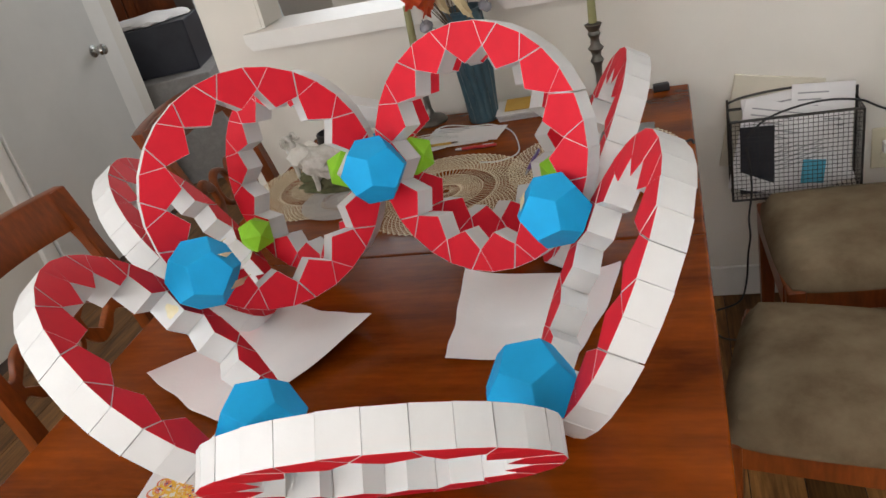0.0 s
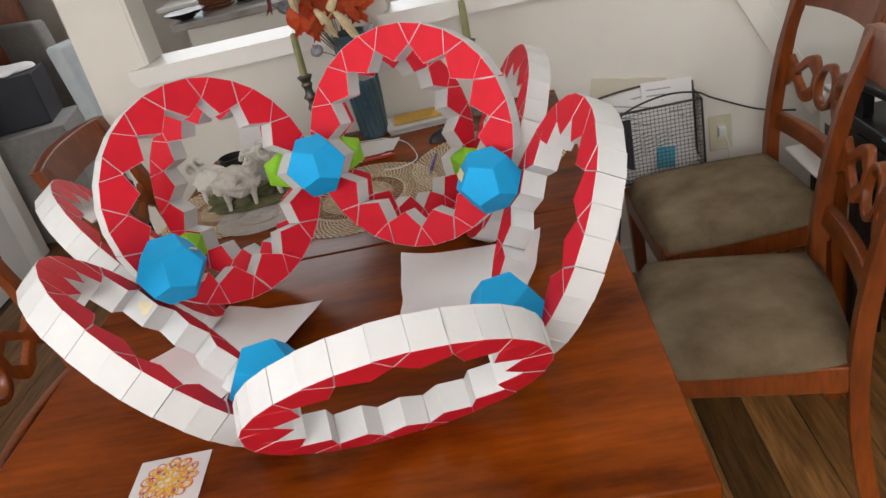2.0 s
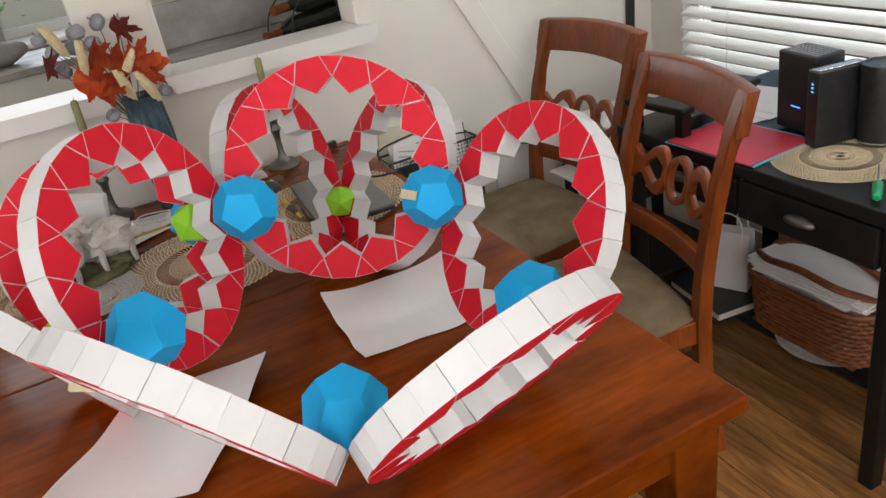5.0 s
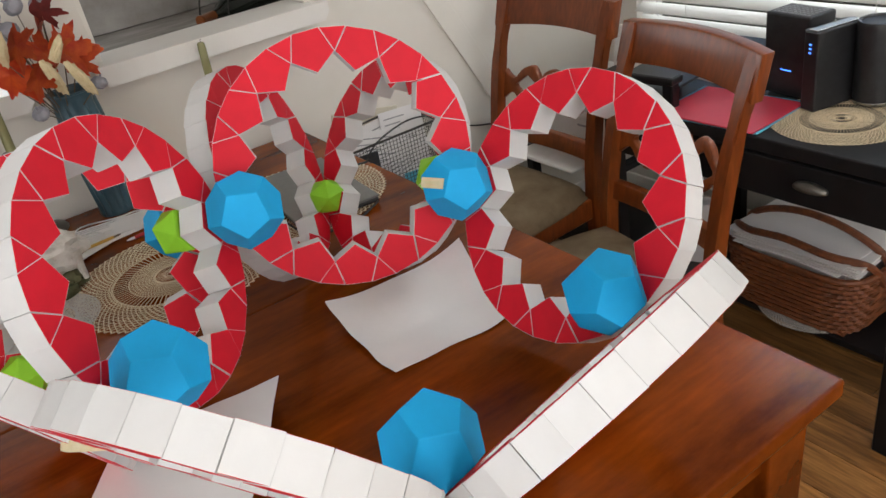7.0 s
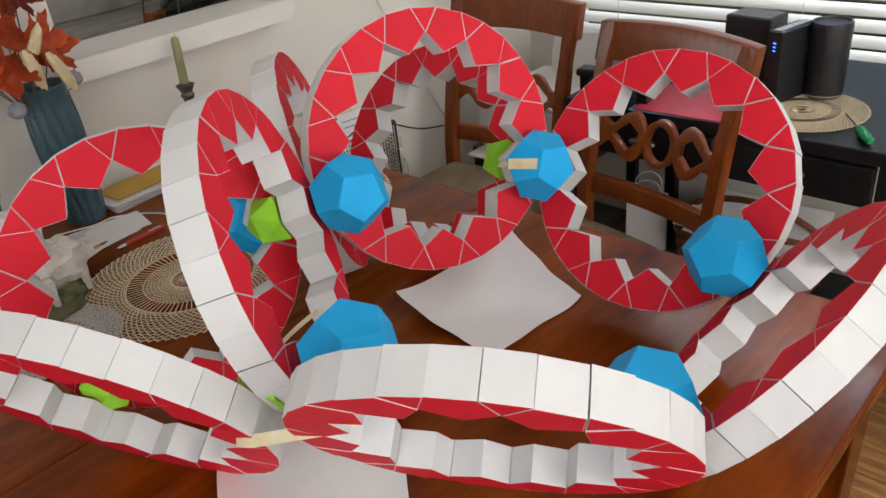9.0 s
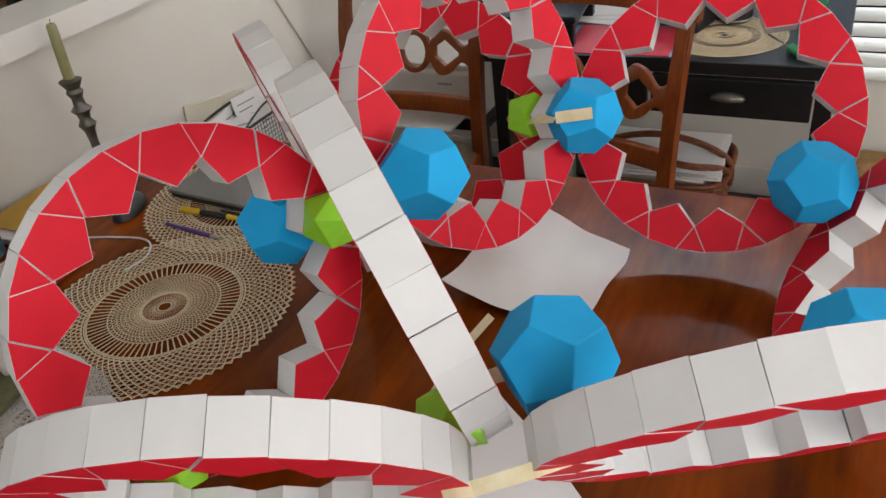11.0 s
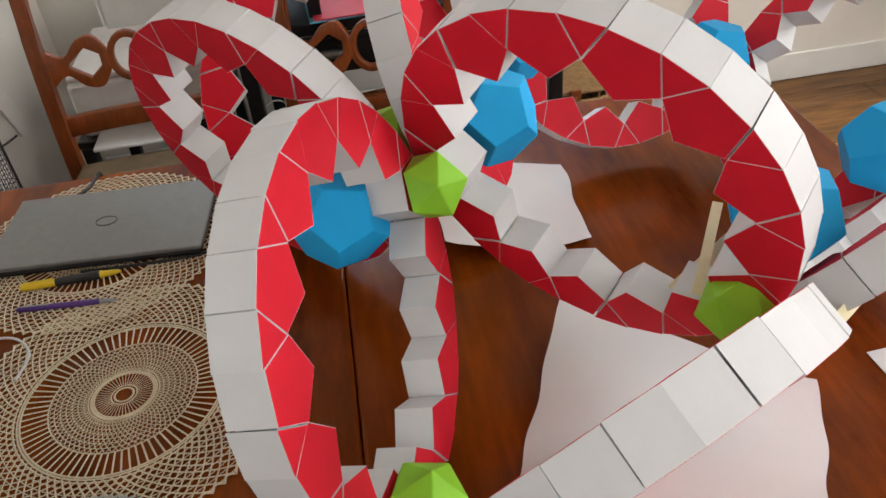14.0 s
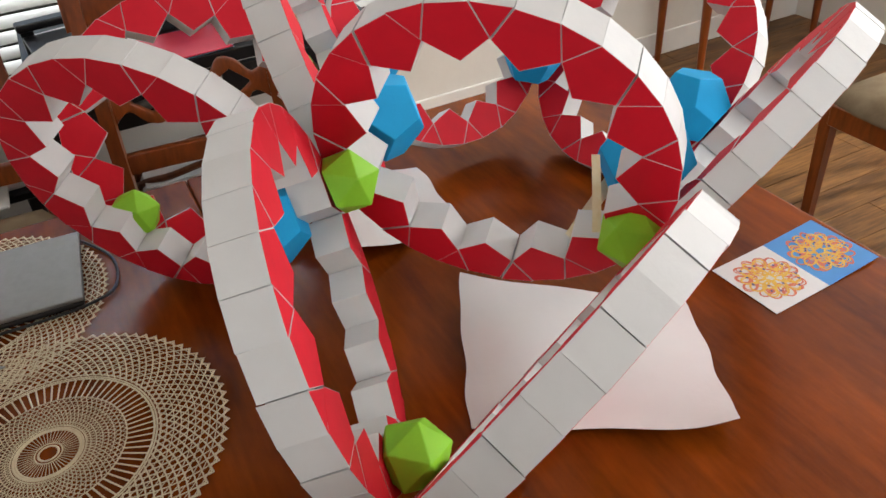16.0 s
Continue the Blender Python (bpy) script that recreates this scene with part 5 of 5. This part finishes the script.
def router():
    r = thing("network_router", pose(1.368, 0.318, TZ + 0.0042, 0, 0, -8) @ Matrix.Diagonal((1, 1, 0.86, 1)), "tall black router box with perforated top", "router")
    part("case", box(-0.045, 0.045, -0.065, 0.065, 0, 0.235, 0.006, 2), BLACK_PLASTIC, r)
    holes = bmesh.new()
    for i in range(6):
        for j in range(9):
            box(-0.035 + 0.0125 * i, -0.029 + 0.0125 * i, -0.055 + 0.0125 * j, -0.047 + 0.0125 * j, 0.2352, 0.2362, bm=holes)
    part("vent_grid", holes, PRINT_GREY, r)["kind"] = "stuff"
    part("status_light", box(-0.0458, -0.0453, -0.02, 0.012, 0.075, 0.078), GLOW_BLUE, r)


def modem():
    m = thing("modem", pose(1.318, 0.208, TZ + 0.0042, 0, 0, -14) @ Matrix.Diagonal((1, 1, 0.80, 1)), "slim black modem with grey spine and blue lights", "modem")
    part("case", box(-0.058, 0.075, -0.021, 0.021, 0, 0.235, 0.004, 2), BLACK_PLASTIC, m)
    part("spine", box(-0.053, 0.07, -0.012, 0.012, 0.2352, 0.239, 0.001), CHROME, m, "silver top strip")
    part("side_panel", box(-0.055, 0.072, 0.0212, 0.026, 0.01, 0.235, 0.002), BLACK_PLASTIC, m)
    for i in range(3):
        part("status_light", box(-0.0595, -0.0585, -0.003, 0.003, 0.196 - 0.012 * i, 0.200 - 0.012 * i), GLOW_BLUE, m)


GLOW_BLUE = material("blue_light", (0.02, 0.08, 0.6), 0.4)
GLOW_BLUE.node_tree.nodes["Principled BSDF"].inputs["Emission Color"].default_value = (0.05, 0.2, 1.0, 1)
GLOW_BLUE.node_tree.nodes["Principled BSDF"].inputs["Emission Strength"].default_value = 3.0
router()
modem()
sp = thing("smart_speaker", pose(1.385, 0.130, TZ + 0.0042) @ Matrix.Diagonal((0.86, 0.86, 0.98, 1)), "black cylindrical speaker on a woven mat", "speaker")
part("body", lathe([(0.050, 0), (0.054, 0.003), (0.058, 0.19), (0.056, 0.198), (0.050, 0.1985), (0.048, 0.194), (0.02, 0.193)], 40), BLACK_PLASTIC, sp, smooth=True)
part("base_ring", lathe([(0.0545, 0.004), (0.0555, 0.005), (0.0555, 0.009), (0.0545, 0.010)], 40), CHROME, sp, smooth=True)
sd = thing("screwdriver", pose(1.17, -0.03, TZ + 0.012, 0, 90, 215), "screwdriver with green translucent handle lying on the desk", "screwdriver")
part("handle", lathe([(0.006, 0), (0.0115, 0.006), (0.0115, 0.05), (0.008, 0.06), (0.0105, 0.07), (0.006, 0.078)], 20, wob=lambda a, z: 1 - 0.08 * abs(math.sin(3 * a))), GREEN_PLASTIC, sd, "green handle", smooth=True)
part("shaft", tube([(0, 0, -0.10), (0, 0, 0.001)], 0.0028, 8), CHROME, sd)
gh = thing("pencil_holder", pose(1.46, -0.06, TZ), "green glass pencil holder with dark pens", "holder")
part("cup", lathe([(0.030, 0), (0.034, 0.004), (0.038, 0.09), (0.036, 0.09), (0.031, 0.008), (0.01, 0.006)], 28), GREEN_GLASS, gh, smooth=True)
for i in range(4):
    part("pen", tube([(orng.uniform(-0.015, 0.015), orng.uniform(-0.015, 0.015), 0.01), (orng.uniform(-0.03, 0.03), orng.uniform(-0.03, 0.03), 0.15)], 0.0035, 8), BLACK_PLASTIC, gh)


def riser():
    r = thing("desk_riser", pose(1.245, 0.605, TZ, 0, 0, 6), "small black desk riser standing over white papers", "stand")
    for x in (-0.135, 0.135):
        for y in (-0.085, 0.085):
            part("leg", box(x - 0.016, x + 0.016, y - 0.016, y + 0.016, 0, 0.070, 0.003), BLACK_PAINT, r)
        part("rail", box(x - 0.026, x + 0.026, -0.108, 0.108, 0.0705, 0.092, 0.007, 2), BLACK_PAINT, r)
    part("shelf", box(-0.118, 0.118, -0.10, 0.10, 0.052, 0.060, 0.002), BLACK_PAINT, r)


riser()
for i in range(3):
    solo("loose_paper", box(-0.10, 0.10, -0.13, 0.13, 0, 0.0015, 0.0004), PAPER, "white sheet lying on the desk", "paper", at=pose(1.43 + 0.02 * i, 0.56, TZ + 0.0008 + 0.0018 * i, 0, 0, 9 * i - 8))


def printer():
    p = thing("printer", pose(1.42, 1.02, 0.46), "white desktop printer with an open paper tray", "printer")
    part("body", box(-0.20, 0.20, -0.19, 0.19, 0, 0.16, 0.015, 3), WHITE_PLASTIC, p)
    part("lid", box(-0.19, 0.19, -0.185, 0.185, 0.161, 0.178, 0.006, 2), WHITE_PLASTIC, p)
    part("output_tray", box(-0.32, -0.20, -0.14, 0.14, 0.012, 0.022, 0.003), WHITE_PLASTIC, p)
    part("slot", box(-0.2015, -0.195, -0.145, 0.145, 0.03, 0.075, 0.003), BLACK_PLASTIC, p)
    part("rear_tray", box(0.13, 0.14, -0.13, 0.13, 0.17, 0.34, 0.003), WHITE_PLASTIC, p, at=pose(0, 0, 0, 0, 8, 0))
    part("badge", box(-0.2012, -0.1995, -0.10, -0.05, 0.115, 0.122), PRINT_GREY, p, "plain grey badge")
    st = thing("printer_stand", pose(1.42, 1.02, 0), "black wooden stand under the printer", "stand")
    part("top", box(-0.22, 0.22, -0.21, 0.21, 0.435, 0.459, 0.003), BLACK_PAINT, st)
    for x in (-0.2, 0.2):
        for y in (-0.19, 0.19):
            part("leg", box(x - 0.018, x + 0.018, y - 0.018, y + 0.018, 0, 0.434, 0.003), BLACK_PAINT, st)
    part("shelf", box(-0.2, 0.2, -0.19, 0.19, 0.10, 0.12, 0.003), BLACK_PAINT, st)


printer()


def woven_basket(name, x, y, w, l, h, mat, label, handle, z=0.0):
    b = thing(name, pose(x, y, z), label, "basket")
    rows_n = int(h / 0.016)
    bm = bmesh.new()
    for i in range(rows_n):
        z = 0.010 + 0.016 * i
        k = 1 + 0.10 * i / rows_n
        pts = []
        m = 56
        for j in range(m):
            a = 2 * math.pi * j / m
            sx, sy = math.copysign(abs(math.cos(a)) ** 0.45, math.cos(a)), math.copysign(abs(math.sin(a)) ** 0.45, math.sin(a))
            out = 1 + (0.012 if (j + i) % 2 else -0.012)
            pts.append((sx * w / 2 * k * out, sy * l / 2 * k * out, z))
        tube(pts, 0.0078, 6, bm, closed=True)
    part("weave", bm, mat, b)
    part("bottom", box(-w * 0.46, w * 0.46, -l * 0.46, l * 0.46, 0.002, 0.012), mat, b)
    for j in range(20):
        a = 2 * math.pi * j / 20
        sx, sy = math.copysign(abs(math.cos(a)) ** 0.45, math.cos(a)), math.copysign(abs(math.sin(a)) ** 0.45, math.sin(a))
        part("stake", tube([(sx * w / 2 * 0.99, sy * l / 2 * 0.99, 0.01), (sx * w / 2 * 1.10, sy * l / 2 * 1.10, h + 0.008)], 0.004, 6), mat, b)
    if handle:
        for lean, top in ((-0.48, 0.062), (-0.10, 0.085)):
            arch = smoothed([(lean * 0.2 * w, -l * 0.56, h - 0.05), (lean * 0.6 * w, -l * 0.53, h + 0.03), (lean * w, -l * 0.30, h + top), (lean * 1.1 * w, 0, h + top + 0.02), (lean * w, l * 0.30, h + top), (lean * 0.6 * w, l * 0.53, h + 0.03), (lean * 0.2 * w, l * 0.56, h - 0.05)], 6)
            band = tube(arch, 0.011, 8)
            part("handle", band, mat, b, "bent flat wooden handle", smooth=True)
        part("rim", tube([(math.copysign(abs(math.cos(2 * math.pi * j / 56)) ** 0.45, math.cos(2 * math.pi * j / 56)) * w * 0.558, math.copysign(abs(math.sin(2 * math.pi * j / 56)) ** 0.45, math.sin(2 * math.pi * j / 56)) * l * 0.558, h) for j in range(56)], 0.010, 8, closed=True), mat, b, smooth=True)
    else:
        part("lid", box(-w * 0.5, w * 0.5, -l * 0.5, l * 0.5, h + 0.004, h + 0.02, 0.008, 2), mat, b)
        part("leather_tab", box(-w * 0.56, -w * 0.52, -0.02, 0.02, h - 0.06, h + 0.03, 0.003), CHAIR_WOOD, b)


woven_basket("picnic_basket", 1.555, 0.34, 0.31, 0.40, 0.19, WICKER, "brown woven basket full of papers under the desk", True, 0.0305)
solo("paper_filling", box(-0.125, 0.125, -0.165, 0.165, 0.014, 0.200, 0.004), PAPER, "stack of papers filling the woven basket", "paper", at=pose(1.555, 0.34, 0.0305))
for i in range(7):
    solo("loose_paper", box(-0.14, 0.14, -0.19, 0.19, 0, 0.0032, 0.0006), PAPER, "white paper lying in the woven basket", "paper", at=pose(1.545 + orng.uniform(-0.012, 0.012), 0.34 + orng.uniform(-0.015, 0.02), 0.2345 + 0.0045 * i, orng.uniform(-0.3, 0.3), orng.uniform(-0.3, 0.3), orng.uniform(-5, 5)))
woven_basket("wicker_hamper", 1.60, -0.30, 0.24, 0.26, 0.22, TAN_WICKER, "tan wicker hamper with a leather tab on the floor", False)
lay_mat("lace_doily", lace_mesh("lace_doily", 0.16, LACE), pose(1.515, 0.31, 0.0302), "white lace doily under the woven basket", "doily")


def paper_bag():
    b = thing("paper_bag", pose(1.485, 0.690, 0.0656, 0, 0, -65), "white paper carrier bag with twisted handles", "bag")
    bm = bmesh.new()
    w, d, h = 0.068, 0.04, 0.21
    lo = [bm.verts.new(p) for p in ((-w, -d, 0), (w, -d, 0), (w, d, 0), (-w, d, 0))]
    hi = [bm.verts.new(p) for p in ((-w, -d * 0.7, h), (w, -d * 0.7, h), (w, d * 0.7, h), (-w, d * 0.7, h))]
    mid = [bm.verts.new((-w + 0.02, 0, h * 0.55)), bm.verts.new((w - 0.02, 0, h * 0.55))]
    bm.faces.new(lo[::-1])
    bm.faces.new((lo[0], lo[1], hi[1], hi[0]))
    bm.faces.new((lo[2], lo[3], hi[3], hi[2]))
    for a, b2, c, d2, m in ((lo[1], lo[2], hi[2], hi[1], mid[1]), (lo[3], lo[0], hi[0], hi[3], mid[0])):
        for p, q in ((a, b2), (b2, c), (d2, a)):
            bm.faces.new((p, q, m))
    bmesh.ops.recalc_face_normals(bm, faces=bm.faces)
    bmesh.ops.solidify(bm, geom=bm.faces[:], thickness=0.001)
    part("body", bm, PAPER, b)
    for y in (-1, 1):
        part("handle", tube(smoothed([(-0.045, y * d * 0.75, h - 0.03), (-0.04, y * d * 0.8, h + 0.05), (0, y * d * 0.9, h + 0.075), (0.04, y * d * 0.8, h + 0.05), (0.045, y * d * 0.75, h - 0.03)], 6), 0.0025, 6), PAPER, b)


paper_bag()


def notebook():
    n = thing("notebook", pose(1.435, 0.700, 0.0306, 0, 0, -8), "thick black notebook with cream pages under the paper bag", "book")
    part("page_block", box(-0.095, 0.10, -0.135, 0.135, 0.004, 0.030, 0.002), FOLDER_CREAM, n, "cream page block")
    for z in (0.0, 0.0305):
        part("cover", box(-0.10, 0.105, -0.14, 0.14, z, z + 0.0036, 0.001), BLACK_PLASTIC, n)
    part("spine", box(0.1052, 0.109, -0.14, 0.14, 0.0, 0.034, 0.001), BLACK_PLASTIC, n)


notebook()


# ---- next room ----
def kitchen_counter():
    k = thing("kitchen_counter", pose(0.75, 1.53, 0), "white kitchen counter with grey marble top beyond the opening", "counter")
    part("cabinet", box(-0.72, 0.95, 0.02, 0.60, 0, 1.0, 0.003), TRIM_PAINT, k)
    part("worktop", box(-0.74, 0.97, 0.0, 0.63, 1.001, 1.035, 0.005, 2), MARBLE, k)
    part("upstand", box(-0.74, 0.97, 0.605, 0.63, 1.036, 1.20, 0.003), MARBLE, k)


kitchen_counter()
for i, (x, y, z, turn) in enumerate(((0.46, 1.72, 1.075, -60), (0.57, 1.78, 1.075, -64), (0.51, 1.73, 1.150, -62))):
    w = thing("wine_bottle", pose(x, y, z + 0.0, 90, 0, turn), "dark wine bottle lying on its side with copper foil neck", "bottle", "wine bottles")
    part("glass", lathe([(0.030, -0.20), (0.037, -0.195), (0.037, -0.02), (0.030, 0.01), (0.016, 0.035), (0.0145, 0.055)], 28), BOTTLE, w, smooth=True)
    part("foil", lathe([(0.0150, 0.0555), (0.0150, 0.11), (0.0165, 0.112), (0.0165, 0.122), (0.004, 0.123)], 24), COPPER_FOIL, w, smooth=True)
rk = thing("bottle_rack", pose(0.53, 1.76, 1.036, 0, 0, 28), "thin wire rack holding wine bottles", "rack")
for y in (-0.06, 0.06):
    part("rail", tube([(-0.14, y, 0.001), (0.14, y, 0.001)], 0.003, 6), WIRE, rk)
    part("hoop", tube(smoothed([(-0.14, y, 0.0), (-0.1, y, 0.10), (0.0, y, 0.15), (0.1, y, 0.10), (0.14, y, 0.0)], 6), 0.003, 6), WIRE, rk)

cab = thing("navy_piano", pose(-2.36, 3.05, 0, 0, 0, 14), "dark navy upright cabinet draped with a white cloth", "cabinet")
part("case", box(-0.30, 0.30, -0.22, 0.22, 0, 0.62, 0.008, 2), GREY_FABRIC, cab)
part("top_case", box(-0.28, 0.22, -0.10, 0.22, 0.621, 0.90, 0.008, 2), NAVY, cab)
bm = bmesh.new()
blob(bm, (-0.05, 0.05, 0.915), (0.24, 0.13, 0.035), (0, 0, 10), 0.5, 9)
for v in bm.verts:
    v.co.z = max(v.co.z, 0.901)
part("cloth", bm, PAPER, cab, "crumpled white cloth", smooth=True)


def parson_chair(x, y, turn, mat, label):
    a = thing("upholstered_chair", pose(x, y, 0, 0, 0, turn), label, "chair")
    part("seat", box(-0.24, 0.24, -0.25, 0.22, 0.38, 0.50, 0.03, 3), mat, a, smooth=True)
    back = box(-0.235, 0.235, -0.045, 0.045, 0.0, 0.62, 0.025, 3)
    for v in back.verts:
        v.co.x *= 1 + 0.06 * v.co.z
        v.co.y += 0.16 * v.co.z ** 1.6
    part("backrest", back, mat, a, at=pose(0, 0.235, 0.45), smooth=True)
    for sx in (-0.2, 0.2):
        for sy in (-0.2, 0.2):
            part("leg", tube([(sx * 1.06, sy * 1.12, 0), (sx, sy, 0.385)], lambda t: 0.014 + 0.009 * t, 8), BLACK_PAINT, a)


PALE_FABRIC = material("pale_blue_fabric", (0.55, 0.62, 0.66), 0.8, second=(0.66, 0.71, 0.74), scale=14, bump=0.3, bump_scale=300)
parson_chair(-1.30, 2.62, 75, PALE_FABRIC, "pale blue upholstered dining chair with dark tapered legs")
parson_chair(-2.45, 4.20, 150, GREY_FABRIC, "grey upholstered dining chair with dark tapered legs")
tv = thing("framed_picture", pose(-1.15, 4.79, 1.45), "dark picture in a brown wooden frame", "picture")
part("frame", box(-0.42, 0.42, -0.03, 0, -0.32, 0.32, 0.01, 2), CHAIR_WOOD, tv)
part("picture", box(-0.35, 0.35, -0.034, -0.0305, -0.25, 0.25), NAVY, tv)
sb = thing("sideboard", pose(-0.50, 3.0, 0), "beige peninsula counter with a marble top in the next room", "counter")
part("case", box(-0.64, 0.66, -0.22, 0.22, 0.08, 0.97, 0.006), WALL_PAINT, sb)
part("top", box(-0.70, 0.70, -0.26, 0.26, 0.971, 1.004, 0.005), MARBLE, sb)
part("plinth", box(-0.62, 0.64, -0.2, 0.2, 0, 0.079), TRIM_PAINT, sb)
bm = bmesh.new()
blob(bm, (0, 0, 0.05), (0.17, 0.08, 0.055), (0, 0, 0), 0.15, 14)
solo("cushion", bm, GREY_FABRIC, "grey stone-coloured cushion on the marble counter", "cushion", at=pose(-0.56, 2.98, 1.0045, 0, 0, -8), smooth=True)
woven_basket("woven_box", -1.03, 3.05, 0.15, 0.15, 0.17, WICKER, "small brown woven box on the marble counter", False, 1.0045)
to = thing("toaster", pose(-0.84, 3.02, 1.0045, 0, 0, 10), "chrome toaster on the marble counter", "toaster")
part("body", box(-0.085, 0.085, -0.06, 0.06, 0.008, 0.16, 0.025, 3), CHROME, to, smooth=True)
part("base", box(-0.08, 0.08, -0.055, 0.055, 0, 0.0075), BLACK_PLASTIC, to)
part("slot", box(-0.06, 0.06, -0.012, 0.012, 0.1602, 0.1625), BLACK_PLASTIC, to)
solo("dark_bowl", lathe([(0.03, 0), (0.04, 0.008), (0.10, 0.035), (0.105, 0.04), (0.095, 0.038), (0.02, 0.012)], 32), BLACK_PLASTIC, "shallow dark bowl on the end of the marble counter", "bowl", at=pose(-1.14, 2.85, 1.0045), smooth=True)


def houseplant(x, y, z, size):
    p = thing("houseplant", pose(x, y, z), "leafy green houseplant in a grey pot", "plant")
    part("pot", lathe([(0.055, 0), (0.075, 0.01), (0.085, 0.12), (0.09, 0.13), (0.08, 0.13), (0.075, 0.11), (0.02, 0.105)], 28), GREY_FABRIC, p, smooth=True)
    prng = random.Random(8)
    bm = bmesh.new()
    for i in range(120):
        a, r, h = prng.uniform(0, 6.28), prng.uniform(0.02, size), prng.uniform(0.12, 0.12 + size * 1.6)
        m = pose(r * math.cos(a), r * math.sin(a), h, prng.uniform(-50, 50), prng.uniform(-50, 50), prng.uniform(0, 360))
        l = prng.uniform(0.03, 0.055)
        q = [bm.verts.new(m @ Vector(c)) for c in ((0, 0, 0), (l * 0.5, l * 0.32, 0.006), (l, 0, 0), (l * 0.5, -l * 0.32, 0.006))]
        bm.faces.new(q)
    part("leaves", bm, FOLIAGE, p)["kind"] = "stuff"
    for i in range(7):
        a = i * 0.9
        part("stem", tube(smoothed([(0, 0, 0.10), (0.03 * math.cos(a), 0.03 * math.sin(a), 0.2), (size * 0.6 * math.cos(a), size * 0.6 * math.sin(a), 0.12 + size)], 4), 0.0025, 5), FOLIAGE, p)


houseplant(-0.62, 4.56, 0.9005, 0.26)
houseplant(-1.46, 4.56, 0.9005, 0.24)
solo("window_shelf", box(-1.9, 0.2, 4.42, 4.80, 0.87, 0.90, 0.004), TRIM_PAINT, "white window shelf in the next room", "shelf", kind="structure")

wc = thing("wooden_cabinet", pose(-3.3, 4.2, 0, 0, 0, 30), "tall brown wooden cabinet in the next room", "cabinet")
part("case", box(-0.55, 0.55, -0.22, 0.22, 0.06, 1.7, 0.006), WICKER, wc)
part("cornice", box(-0.58, 0.58, -0.25, 0.25, 1.701, 1.75, 0.008, 2), CHAIR_WOOD, wc)
for x0, x1 in ((-0.53, -0.005), (0.005, 0.53)):
    d_ = part("door", box(x0, x1, -0.24, -0.221, 0.10, 1.66, 0.004), CHAIR_WOOD, wc)
    part("panel", box(x0 + 0.07, x1 - 0.07, -0.2445, -0.2402, 0.2, 1.56, 0.002), CHAIR_WOOD, d_)
part("plinth", box(-0.53, 0.53, -0.2, 0.2, 0, 0.059), CHAIR_WOOD, wc)
# ---- floor boards ----
def floor_boards():
    base = bpy.data.objects["floor_base"]
    w, n = 0.125, 0
    frng = random.Random(9)
    meshes = []
    for l in (0.9, 1.2, 1.5):
        meshes.append((l, mesh_of("floor_board", box(-w / 2 + 0.0012, w / 2 - 0.0012, -l / 2 + 0.001, l / 2 - 0.001, -0.012, 0, 0.0012), FLOOR_WOOD)))
    rest = bmesh.new()
    # boards run along y
    x = FX
    while x < EX - 0.01:
        last = 4.8
        y = (SY if x >= WX else 2.58) - frng.random() * 0.1
        while y < last:
            l, me = frng.choice(meshes)
            if 0.25 < x < 1.7 and y > -1.3 and y + l < 1.6:
                ob = new("floor_board", me)
                ob.parent = base
                ob.matrix_local = pose(x + w / 2, y + l / 2, 0)
            else:
                box(x + 0.0012, min(x + w, EX) - 0.0012, y + 0.001, min(y + l, last) - 0.001, -0.012, 0, bm=rest)
            y += l
        x += w
    part("floor_boards_rest", rest, FLOOR_WOOD, base)
    bpy.data.objects["floor_boards_rest"]["kind"] = "stuff"


floor_boards()
